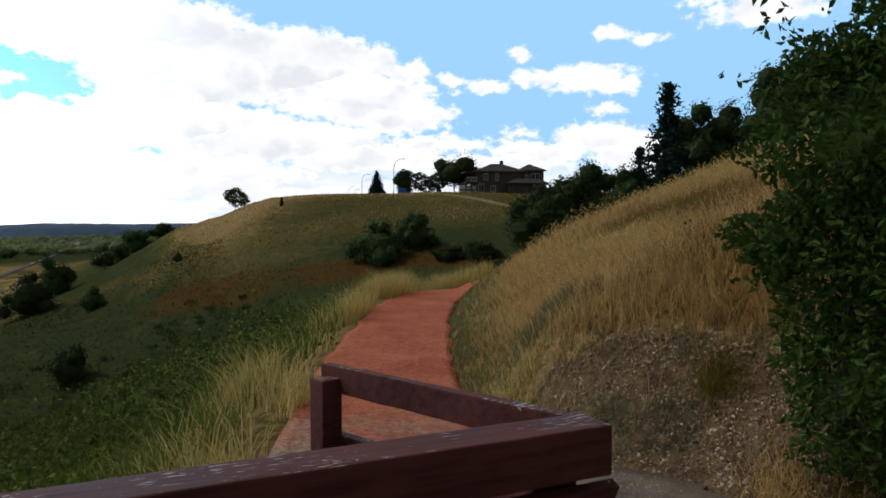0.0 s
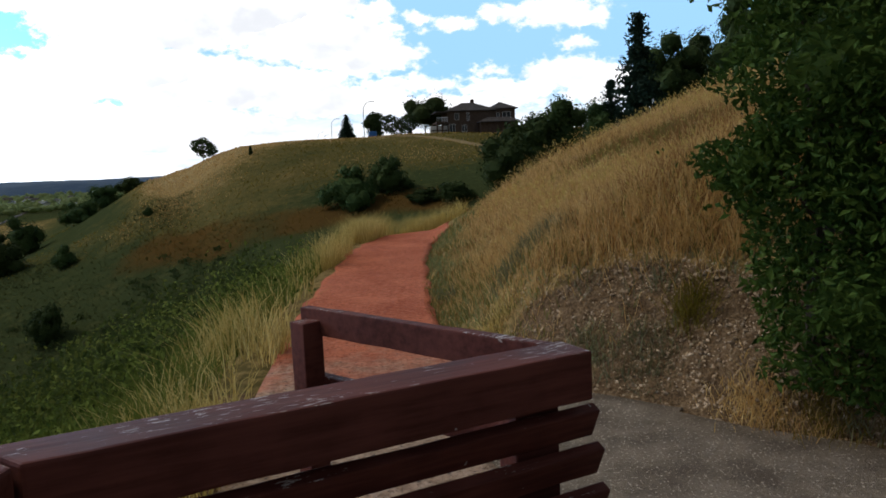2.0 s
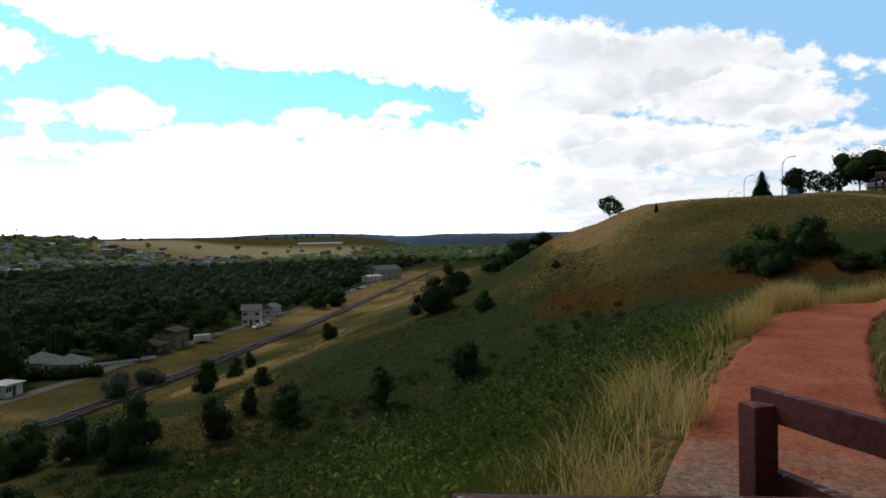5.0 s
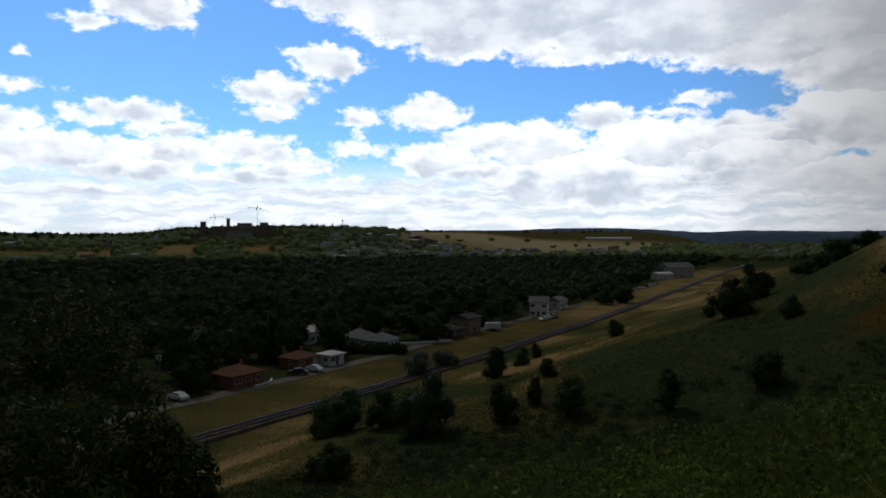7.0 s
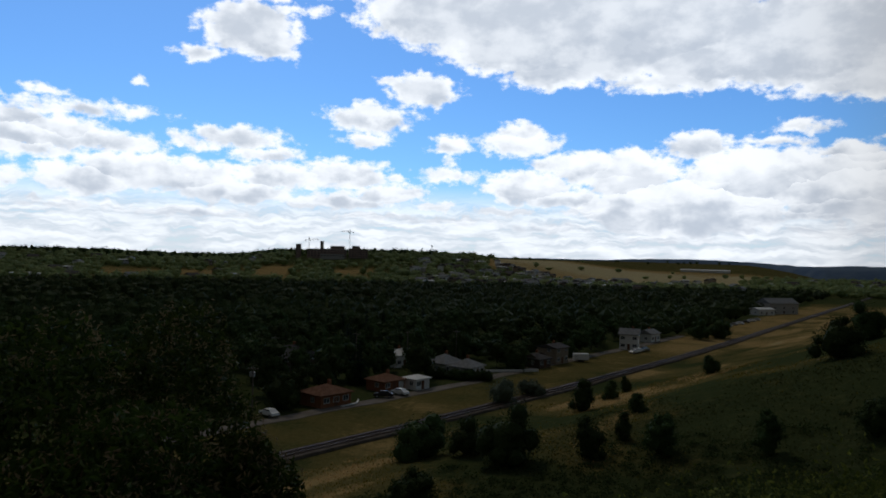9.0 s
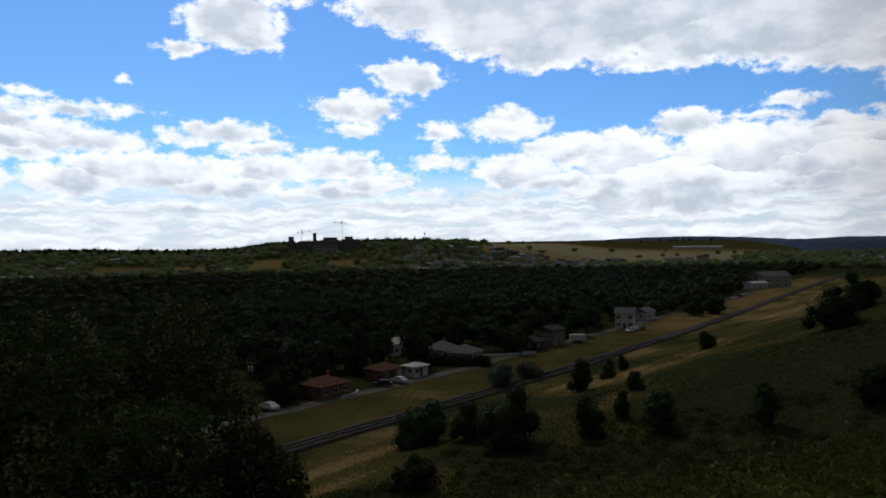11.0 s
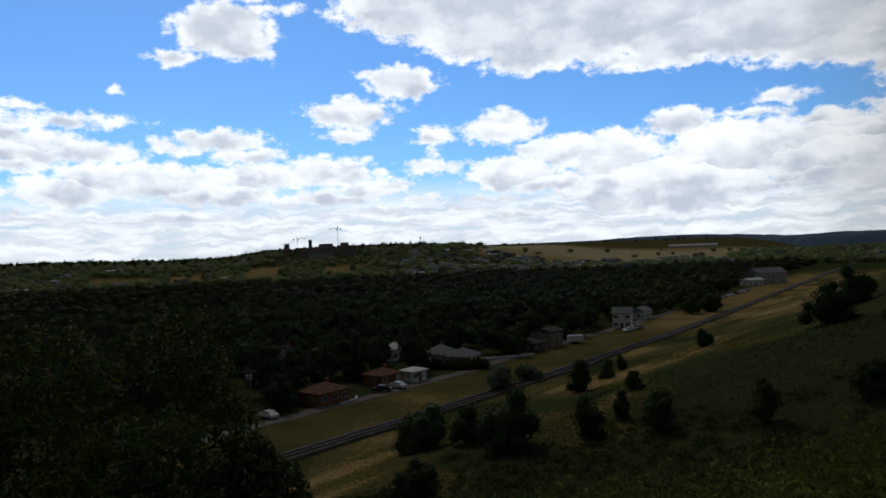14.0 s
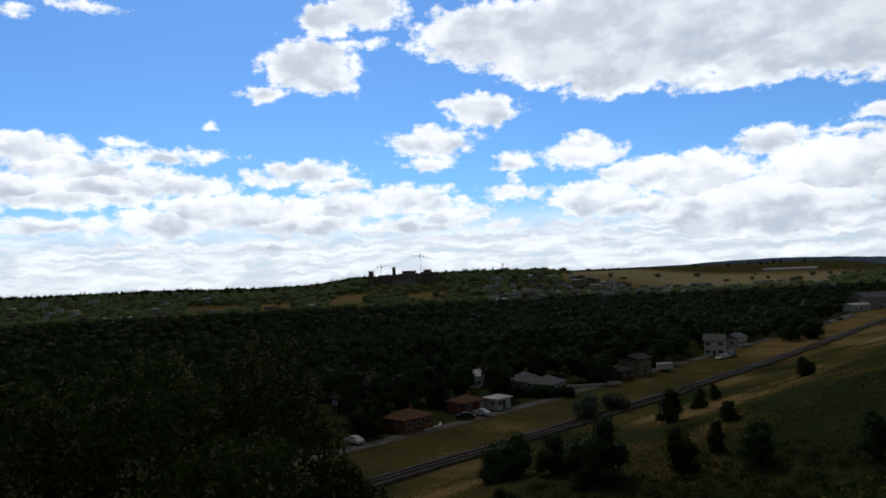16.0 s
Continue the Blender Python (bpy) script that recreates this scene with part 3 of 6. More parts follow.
def thing(name, at, label, category, group="", rz=0.0):
    ob = new(name)
    ob.matrix_basis = pose(at[0], at[1], at[2], 0, 0, rz)
    return tagged(ob, label, category, group)


def add_box(bm, lo, hi, m=None, bevel=0.0):
    c = [(a + b) / 2 for a, b in zip(lo, hi)]
    s = [abs(b - a) for a, b in zip(lo, hi)]
    r = bmesh.ops.create_cube(bm, size=1.0, matrix=Matrix.Translation(c) @ Matrix.Diagonal((*s, 1)))
    vs = r["verts"]
    if bevel:
        es = list({e for v in vs for e in v.link_edges})
        vs = list({v for f in bmesh.ops.bevel(bm, geom=es, offset=bevel, segments=2, affect="EDGES", profile=0.6)["faces"] for v in f.verts} | {v for v in vs if v.is_valid})
    if m is not None:
        bmesh.ops.transform(bm, matrix=m, verts=[v for v in vs if v.is_valid])
    return vs


def box(lo, hi, m=None, bevel=0.0):
    bm = bmesh.new()
    add_box(bm, lo, hi, m, bevel)
    return bm


def tube(points, radii, sides=8):
    """A bent, tapering round bar through points."""
    bm = bmesh.new()
    rings = []
    pts = [Vector(p) for p in points]
    for i, p in enumerate(pts):
        d = (pts[min(i + 1, len(pts) - 1)] - pts[max(i - 1, 0)]).normalized()
        q = d.to_track_quat("Z", "Y").to_matrix()
        rings.append([bm.verts.new(p + q @ Vector((math.cos(a) * radii[i], math.sin(a) * radii[i], 0))) for a in np.linspace(0, 2 * math.pi, sides, endpoint=False)])
    for a, b in zip(rings, rings[1:]):
        for k in range(sides):
            bm.faces.new((a[k], a[(k + 1) % sides], b[(k + 1) % sides], b[k]))
    bm.faces.new(rings[0][::-1])
    bm.faces.new(rings[-1])
    return bm


def beam(a, b, wide, high, m_cut=(0.0, 0.0), bevel=0.006, seed=0):
    """A timber from a to b (its top's middle line), with worn edges; m_cut skews its ends in plan."""
    a, b = Vector(a), Vector(b)
    L = (b - a).length
    bm = bmesh.new()
    add_box(bm, (0, -wide / 2, -high), (L, wide / 2, 0))
    bmesh.ops.subdivide_edges(bm, edges=[e for e in bm.edges if abs((e.verts[0].co - e.verts[1].co).x) > L / 2], cuts=9)
    g = random.Random(seed)
    for v in bm.verts:
        if v.co.x < 1e-4:
            v.co.x += m_cut[0] * v.co.y
        elif v.co.x > L - 1e-4:
            v.co.x += m_cut[1] * v.co.y
        else:
            v.co.y += g.uniform(-1, 1) * 0.0015
            v.co.z += g.uniform(-1, 1) * 0.0015
    es = [e for e in bm.edges if len(e.link_faces) == 2 and e.calc_face_angle(0) > 1.0]
    bmesh.ops.bevel(bm, geom=es, offset=bevel, segments=2, affect="EDGES", profile=0.6)
    d = (b - a).normalized()
    side = Vector((0, 0, 1)).cross(d).normalized()
    up = d.cross(side)
    m = Matrix((d, side, up)).transposed().to_4x4()
    m.translation = a
    bmesh.ops.transform(bm, matrix=m, verts=bm.verts)
    return bm


# ---- the lookout's timber rail ----
def painted_timber():
    """Brown stain, chipped to pale wood on the top faces, with knots and long grain."""
    m = bpy.data.materials.new("chipped_brown_timber")
    m.use_nodes = True
    k = Nodes(m.node_tree)
    co = k.node("ShaderNodeTexCoord").outputs["Object"]
    turned = k.add("ShaderNodeVectorRotate", {"Vector": co, "Axis": (0, 0, 1), "Angle": radians(-24)}, rotation_type="AXIS_ANGLE")
    grain = k.noise(k.add("ShaderNodeVectorMath", {0: turned, 1: (3, 40, 40)}, operation="MULTIPLY"), 1.0, 5.0, 0.6)
    blot = k.noise(co, 3.0, 4.0)
    col = k.mix(k.ramp(k.math("ADD", k.math("MULTIPLY", grain, 0.5), k.math("MULTIPLY", blot, 0.5)), 0.35, 0.65), (0.058, 0.016, 0.012, 1), (0.135, 0.044, 0.034, 1))
    up = k.node("ShaderNodeSeparateXYZ", {0: k.node("ShaderNodeNewGeometry").outputs["Normal"]}).outputs[2]
    chips = k.noise(k.add("ShaderNodeVectorMath", {0: turned, 1: (16, 90, 50)}, operation="MULTIPLY"), 1.0, 5.0, 0.7)
    chips = k.math("MULTIPLY_ADD", k.noise(co, 2.2, 3.0), 0.5, k.math("MULTIPLY", chips, 0.75))
    worn = k.math("MULTIPLY", k.ramp(chips, 0.735, 0.765), k.ramp(up, 0.2, 0.8))
    drops = k.ramp(k.noise(co, 24.0, 2.0), 0.735, 0.75)
    col = k.mix(k.math("MAXIMUM", worn, k.math("MULTIPLY", drops, 0.8)), col, (0.42, 0.37, 0.35, 1))
    bp = k.add("ShaderNodeBump", {"Strength": 0.4, "Distance": 0.004, "Height": grain})
    sh = k.add("ShaderNodeBsdfPrincipled", {"Base Color": col, "Roughness": k.ramp(blot, 0.3, 0.7, 0.5, 0.7), "Normal": bp, "Specular IOR Level": 0.12})
    k.node("ShaderNodeOutputMaterial", {"Surface": sh})
    return m


M_TIMBER = painted_timber()
RAIL_TOP = 1.08
rail = thing("timber_railing", (0, 0, 0), "dark brown painted timber railing with chipped top beam", "railing")
P_CORNER, P_MITRE, P_POST = Vector((0.425, 1.885, RAIL_TOP)), Vector((-0.795, 1.30, RAIL_TOP)), Vector((-0.425, 2.655, RAIL_TOP))
along = (P_CORNER - P_MITRE).normalized()
inward = Vector((along.y, -along.x, 0))
part("top_beam", beam(P_MITRE - inward * 0.013, P_CORNER - inward * 0.013, 0.142, 0.135, (-0.55, 0.0), 0.008, 1), M_TIMBER, rail, "thick beam with paint chipped off its top")
left_end = P_MITRE + Vector((-0.08, -1.0, 0)).normalized() * 0.95
part("side_beam", beam(left_end, P_MITRE + Vector((-0.004, -0.004, -0.001)), 0.115, 0.135, (0.0, 0.57), 0.008, 2), M_TIMBER, rail)
back_dir = (P_POST - P_CORNER).normalized()
part("back_board", beam(P_CORNER + back_dir * 0.075 - Vector((0, 0, 0.004)), P_POST + back_dir * 0.02, 0.045, 0.098, (0, 0), 0.005, 3), M_TIMBER, rail)
part("lower_back_board", beam(P_CORNER + back_dir * 0.10 - Vector((0, 0, 0.25)), P_POST - Vector((0, 0, 0.25)), 0.045, 0.10, (0, 0), 0.005, 4), M_TIMBER, rail)


def rail_post(at, wide, deep, top, turn):
    m = pose(at.x, at.y, 0, 0, 0, turn)
    return part("post", box((-wide / 2, -deep / 2, ground_at(at.x, at.y) - 0.1), (wide / 2, deep / 2, top), m, 0.006), M_TIMBER, rail)


turn = math.degrees(math.atan2(along.y, along.x))
rail_post(P_POST + Vector((0.0, -0.068, 0)), 0.085, 0.085, RAIL_TOP - 0.04, 43)
rail_post(P_CORNER - along * 0.13 + inward * -0.06, 0.14, 0.09, RAIL_TOP - 0.137, turn)
rail_post(P_MITRE + along * 0.08 + inward * -0.06, 0.14, 0.09, RAIL_TOP - 0.137, turn)
rail_post(left_end + Vector((0.0, 0.08, 0)), 0.09, 0.09, RAIL_TOP - 0.137, 5)
for i, (top, off) in enumerate(((0.905, 0.012), (0.800, 0.03), (0.69, 0.05), (0.58, 0.07))):
    a = P_MITRE + along * 0.05 + inward * off
    b = P_CORNER + along * 0.05 + inward * off
    bm = beam((a.x, a.y, top), (b.x, b.y, top), 0.036, 0.092, (0, 0), 0.005, 10 + i)
    lean = Matrix.Translation((a.x, a.y, top)) @ Matrix.Rotation(radians(24), 4, along) @ Matrix.Translation((-a.x, -a.y, -top))
    bmesh.ops.transform(bm, matrix=lean, verts=bm.verts)
    part("slat", bm, M_TIMBER, rail)
curb = thing("timber_kerb", (0, 0, 0), "weathered grey timber edging set in the gravel", "edging")
part("sleeper", beam((-0.95, 2.05, ground_at(-0.95, 2.05) + 0.14), (-0.12, 2.95, ground_at(-0.12, 2.95) + 0.14), 0.09, 0.16, (0, 0), 0.01, 20),
     material("grey_timber", (0.22, 0.19, 0.16), (0.34, 0.30, 0.26), 3.0, 0.9, 0.4, 30.0), curb)


# ---- plants ----
def rotations(count, g, tilt=1.0):
    """Random unit frames (count, 3, 3)."""
    q = g.normal(size=(count, 4))
    q /= np.linalg.norm(q, axis=1)[:, None]
    w, x, y, z = q.T
    return np.stack([np.stack([1 - 2 * (y * y + z * z), 2 * (x * y - z * w), 2 * (x * z + y * w)], -1),
                     np.stack([2 * (x * y + z * w), 1 - 2 * (x * x + z * z), 2 * (y * z - x * w)], -1),
                     np.stack([2 * (x * z - y * w), 2 * (y * z + x * w), 1 - 2 * (x * x + y * y)], -1)], 1)


def leaves(centres, sizes, g, narrow=0.55, facing=None):
    """Pointed, creased leaves (two triangles folded on the midrib, four verts) at centres: verts and faces."""
    k = len(centres)
    base = np.array([[-1, 0, 0], [0.05, narrow, 0.18], [1, 0, -0.08], [0.05, -narrow, 0.18]]) * 0.5
    R = rotations(k, g)
    if facing is not None:
        nz = facing + g.normal(0, 0.38, (k, 3))
        nz /= np.linalg.norm(nz, axis=1)[:, None]
        nx = np.cross(nz, R[:, :, 0])
        nx /= np.linalg.norm(nx, axis=1)[:, None]
        R = np.stack([nx, np.cross(nz, nx), nz], -1)
    v = np.einsum("nij,mj->nmi", R, base) * np.asarray(sizes)[:, None, None] + centres[:, None, :]
    f = np.arange(k)[:, None] * 4
    faces = np.concatenate([np.concatenate([f, f + 1, f + 2], 1), np.concatenate([f, f + 2, f + 3], 1)])
    return v.reshape(-1, 3), faces


def shell_points(blobs, count, g, depth=0.35, outward=False):
    """Points in the outer shell of a set of ellipsoids (x, y, z, rx, ry, rz), kept out of the insides of the others."""
    B = np.asarray(blobs, float)
    area = (B[:, 3] * B[:, 4] * B[:, 5]) ** (2 / 3)
    pick = g.choice(len(B), size=count * 2, p=area / area.sum())
    d = g.normal(size=(count * 2, 3))
    d /= np.linalg.norm(d, axis=1)[:, None]
    lump = 1 + 0.11 * np.sin(d[:, 0] * 7 + pick) * np.sin(d[:, 1] * 6 + pick * 2) + 0.08 * np.sin(d[:, 2] * 8 + pick)
    rad = (1 - depth * g.uniform(0, 1, count * 2) ** 1.6) * lump
    p = B[pick, :3] + d * B[pick, 3:] * rad[:, None]
    inside = np.zeros(len(p), bool)
    for b in B:
        inside |= (((p - b[:3]) / (b[3:] * 0.62)) ** 2).sum(1) < 1
    out = d / B[pick, 3:]
    out /= np.linalg.norm(out, axis=1)[:, None]
    return (p[~inside][:count], out[~inside][:count]) if outward else p[~inside][:count]


def mesh_of(name, verts, faces, mat):
    me = bpy.data.meshes.new(name)
    me.from_pydata(verts.tolist(), [], faces.tolist())
    me.materials.append(mat)
    me.update()
    return me


def core(blobs, g, scale=0.72, fine=2):
    """Rough dark inner mass of a crown, low in faces."""
    bm = bmesh.new()
    for b in blobs:
        r = bmesh.ops.create_icosphere(bm, subdivisions=fine, radius=1.0)
        for v in r["verts"]:
            k = scale * g.uniform(0.8, 1.12)
            v.co = Vector((b[0] + v.co.x * b[3] * k, b[1] + v.co.y * b[4] * k, b[2] + v.co.z * b[5] * k))
    v = np.array([x.co[:] for x in bm.verts])
    bm.verts.ensure_lookup_table()
    f = np.array([[w.index for w in fc.verts] for fc in bm.faces])
    bm.free()
    return v, f


def crown_mesh(name, blobs, count, size, mat, seed, filled=True, narrow=0.6, depth=0.35, fine=2):
    g = np.random.RandomState(seed)
    p, out = shell_points(blobs, count, g, depth, True)
    v, f = leaves(p, size * g.uniform(0.6, 1.35, len(p)), g, narrow, out if filled else None)
    if filled:
        cv, cf = core(blobs, g, 0.68, fine)
        f = np.concatenate([f, cf + len(v)])
        v = np.concatenate([v, cv])
    return mesh_of(name, v, f, mat)


def blob_set(g, wide, high, base, count):
    """Overlapping lobes of a broad crown; unit: metres."""
    span = high - base
    out = [(0, 0, base + span * 0.5, wide * 0.36, wide * 0.36, span * 0.46), (0, 0, high - wide * 0.2, wide * 0.22, wide * 0.22, wide * 0.22)]
    for i in range(count + int(3 * span / wide)):
        t = g.uniform(0.15, 0.85)
        a, r = 2.4 * i + g.uniform(-0.4, 0.4), wide * g.uniform(0.2, 0.33) * (1 - 0.5 * max(0, t - 0.5))
        s = wide * g.uniform(0.17, 0.27)
        out.append((math.cos(a) * r, math.sin(a) * r, base + span * t, s, s, s * g.uniform(0.75, 1.05)))
    return out


def dome_set(g, wide, high, count):
    """Lobes of a shrub that is leafy to the ground."""
    out = [(0, 0, high * 0.32, wide * 0.42, wide * 0.42, high * 0.5)]
    for i in range(count):
        t = g.uniform(0, 1)
        a, r, s = 2.4 * i + g.uniform(-0.5, 0.5), wide * (0.42 - 0.26 * t) * g.uniform(0.75, 1.1), wide * g.uniform(0.11, 0.22)
        out.append((math.cos(a) * r, math.sin(a) * r, high * (0.08 + 0.72 * t), s, s, min(s, high * 0.3) * g.uniform(0.8, 1.2)))
    return out


def trunk_bm(blobs, high, radius, seed):
    """Tapered trunk that forks into limbs reaching the lobes."""
    g = random.Random(seed)
    fork = high * 0.42
    bm = tube([(0, 0, -0.4), (g.uniform(-0.05, 0.05) * high * 0.3, 0.02, fork * 0.5), (0.05, 0, fork), (0.0, 0.05, high * 0.7)],
              [radius * 1.25, radius, radius * 0.8, radius * 0.25], 8)
    for b in blobs[1:]:
        limb = tube([(0.03, 0, fork * 0.8), (b[0] * 0.5, b[1] * 0.5, (fork + b[2]) / 2), (b[0] * 0.95, b[1] * 0.95, b[2])], [radius * 0.55, radius * 0.35, radius * 0.1], 5)
        me = bpy.data.meshes.new("limb")
        limb.to_mesh(me)
        limb.free()
        bm.from_mesh(me)
        bpy.data.meshes.remove(me)
    return bm


def tree(name, at, wide, high, base, mat, label, category="tree", seed=1, count=900, size=0.5, lobes=6, group="", stem=None, filled=True, narrow=0.6, depth=0.35, dome=False):
    g = random.Random(seed)
    ob = thing(name, at, label, category, group)
    blobs = dome_set(g, wide, high, lobes) if dome else blob_set(g, wide, high, base, lobes)
    part("trunk", trunk_bm(blobs, high, stem or high * 0.022, seed), M_BARK, ob)
    shared("crown", crown_mesh("crown", blobs, count, size, mat, seed, filled, narrow, depth), ob)
    return ob


def spruce(name, at, high, wide, label, seed=1, group="", count=2600, boughs=460):
    """A conifer: whorls of drooping boughs, each a fan of needle sprays, ragged towards the tip."""
    g = np.random.RandomState(seed)
    ob = thing(name, at, label, "spruce tree", group)
    part("trunk", tube([(0, 0, -0.4), (0, 0, high * 0.5), (0, 0, high * 0.98)], [high * 0.016, high * 0.01, 0.02], 8), M_BARK, ob)
    pts = []
    sizes = []
    for i in range(boughs):
        t = g.uniform(0, 1) ** 1.25
        z = high * (0.05 + 0.93 * t)
        L = (wide / 2 * (1 - t) ** 0.8 + 0.06 * wide) * g.uniform(0.65, 1.12)
        a = g.uniform(0, 6.28)
        m = max(5, int(count / 120 * (1.1 - t)))
        s = np.linspace(0.1, 1, m)
        j = 0.035 * wide
        pts.append(np.stack([np.cos(a) * s * L + g.normal(0, j, m), np.sin(a) * s * L + g.normal(0, j, m), z - 0.38 * L * s ** 1.5 + 0.12 * L * s ** 3 + g.normal(0, j * 0.6, m)], -1))
        sizes.append(np.full(m, 0.23 * wide ** 0.8) * (1.1 - 0.5 * s) * (1.1 - 0.5 * t))
    p = np.concatenate(pts)
    v, f = leaves(p, np.concatenate(sizes), g, 0.45)
    shared("crown", mesh_of("crown", v, f, M_SPRUCE), ob)
    return ob


def blades(xy, tall, wide, lean, g, sink=0.03):
    """Bent grass blades: a tapering strip of three triangles each, rooted on the ground."""
    k = len(xy)
    z = height(xy[:, 0], xy[:, 1]) - sink
    a = g.uniform(0, 6.28, k)
    s = np.stack([np.cos(a), np.sin(a)], -1) * np.asarray(wide)[:, None] * 0.5
    b = g.uniform(0, 6.28, k)
    off = np.stack([np.cos(b), np.sin(b)], -1) * (np.asarray(tall) * lean * g.uniform(0.2, 1.3, k))[:, None]
    V = np.empty((k, 5, 3))
    V[:, 0, :2], V[:, 1, :2] = xy - s, xy + s
    V[:, 0, 2] = V[:, 1, 2] = z
    V[:, 2, :2], V[:, 3, :2] = xy + off * 0.35 - s * 0.75, xy + off * 0.35 + s * 0.75
    V[:, 2, 2] = V[:, 3, 2] = z + tall * 0.6
    V[:, 4, :2] = xy + off
    V[:, 4, 2] = z + tall * (1 - 0.35 * lean * g.uniform(0, 1, k))
    f = np.arange(k)[:, None] * 5
    F = np.concatenate([f + np.array([[0, 1, 3]]), f + np.array([[0, 3, 2]]), f + np.array([[2, 3, 4]])])
    return V.reshape(-1, 3), F


def stuff(name, v, f, mat, label, category):
    return tagged(link(name, v, f, mat), label, category, kind="stuff")


def scatter(g, count, x0, x1, y0, y1, keep):
    p = np.stack([g.uniform(x0, x1, count), g.uniform(y0, y1, count)], -1)
    return p[g.uniform(0, 1, len(p)) < keep(p[:, 0], p[:, 1])]


def polar(g, count, a0, a1, r0, r1, keep, power=1.0):
    """Scatter by azimuth and distance, denser towards the lookout."""
    r = r0 + (r1 - r0) * g.uniform(0, 1, count) ** power
    a = np.radians(g.uniform(a0, a1, count))
    p = np.stack([-np.sin(a) * r, np.cos(a) * r], -1)
    return p[g.uniform(0, 1, count) < keep(p[:, 0], p[:, 1])]


def spaced(p, gap):
    """Thin a scatter so that no two points stand closer than gap."""
    kept, cells = [], {}
    for q in p:
        c = (int(q[0] // gap), int(q[1] // gap))
        if all((q[0] - o[0]) ** 2 + (q[1] - o[1]) ** 2 > gap * gap for dx in (-1, 0, 1) for dy in (-1, 0, 1) for o in cells.get((c[0] + dx, c[1] + dy), ())):
            cells.setdefault(c, []).append(q)
            kept.append(q)
    return np.array(kept)


def off_trail(x, y):
    return (np.abs(x - trail_x(np.clip(y, 0, 24))) > 0.72 + 0.10 * waves(x, y, 0.5, 21)) | (y > 17.9)


def clear_of_pad(x, y):
    return ~((y < 4.9 + 0.2 * waves(x, y, 0.6, 22)) & (x > -1.15 + 0.25 * (y - 2.5)) & (x < 7))


def bank_share(x, y):
    """Where the bare cut bank shows."""
    return smooth(-0.3, 0.1, (x - 1.2) * 0.68 + (y - 4.45) * 0.73) * smooth(1.1, 0.75, (x - 1.2) * 0.68 + (y - 4.45) * 0.73 + 0.15 * waves(x, y, 0.5, 8)) * smooth(0.5, 1.1, x)


gr = np.random.RandomState(7)
# tall dry grass on the hill side of the trail
uphill = lambda x, y: off_trail(x, y) & clear_of_pad(x, y) & (x > trail_x(np.clip(y, 0, 24)) + 0.5)
tuft = lambda x, y: smooth(-0.7, 0.5, waves(x, y, 0.55, 31)) * 0.8 + 0.2
gone = lambda x, y: smooth(-1.0, -0.2, waves(x, y, 0.9, 34) + 0.5 * waves(x, y, 0.35, 37)) * 0.75 + 0.25
p = polar(gr, 330000, -42, 3, 4.2, 34, lambda x, y: uphill(x, y) * (1 - 0.96 * bank_share(x, y)) * tuft(x, y) * gone(x, y) * (0.55 + 0.45 * smooth(0.2, 1.0, x - trail_x(np.clip(y, 0, 24)) - 0.6)), 1.35)
from_trail = p[:, 0] - trail_x(np.clip(p[:, 1], 0, 24))
hgt = (0.15 + 0.44 * gr.uniform(0, 1, len(p)) ** 1.7) * (0.40 + 0.60 * smooth(0.6, 2.6, from_trail)) * (0.85 + 0.40 * waves(p[:, 0], p[:, 1], 1.3, 32))
luck = gr.uniform(0, 1, len(p))
green_here = luck < 0.14 + 0.55 * smooth(0.30, 0.8, waves(p[:, 0], p[:, 1], 1.6, 33)) + 0.62 * smooth(1.7, 0.8, from_trail)
brown_here = ~green_here & (luck > 0.88 - 0.42 * smooth(0.0, 0.8, waves(p[:, 0], p[:, 1], 1.1, 38)))
gold_here = ~green_here & ~brown_here
thin = 0.0035 + 0.00065 * np.hypot(p[:, 0], p[:, 1])
v, f = blades(p[gold_here], hgt[gold_here], thin[gold_here], 0.85, gr)
stuff("dry_grass", v, f, M_DRY, "tall golden dry grass on the hillside", "grass")
v, f = blades(p[brown_here], hgt[brown_here] * 0.85, thin[brown_here] * 1.15, 0.75, gr)
stuff("brown_grass", v, f, leaf_material("brown_grass", (0.26, 0.135, 0.042), (0.52, 0.32, 0.125), (0.34, 0.195, 0.062), 0.35, 0.7), "russet brown dead stems among the dry grass", "grass")
v, f = blades(p[green_here], hgt[green_here] * 0.62, thin[green_here] * 1.3, 0.55, gr)
stuff("green_grass", v, f, leaf_material("bank_green_grass", (0.125, 0.140, 0.030), (0.30, 0.285, 0.085), (0.16, 0.165, 0.040), 0.35, 0.7), "short green grass among the dry stems", "grass")
# short green turf beside the trail
q = scatter(gr, 60000, -0.2, 4.2, 4.9, 17.5, lambda x, y: off_trail(x, y) * smooth(0.66, 0.80, x - trail_x(np.clip(y, 0, 24))) * smooth(2.1, 1.0, x - trail_x(np.clip(y, 0, 24))) * smooth(-0.8, 0.2, waves(x, y, 0.35, 39)) * (1 - bank_share(x, y)))
v, f = blades(q, gr.uniform(0.04, 0.15, len(q)), np.full(len(q), 0.010), 0.9, gr)
stuff("trailside_turf", v, f, leaf_material("trailside_turf", (0.12, 0.13, 0.045), (0.27, 0.27, 0.12), (0.17, 0.17, 0.07), 0.3, 0.7), "short grey-green turf along the trail", "grass")
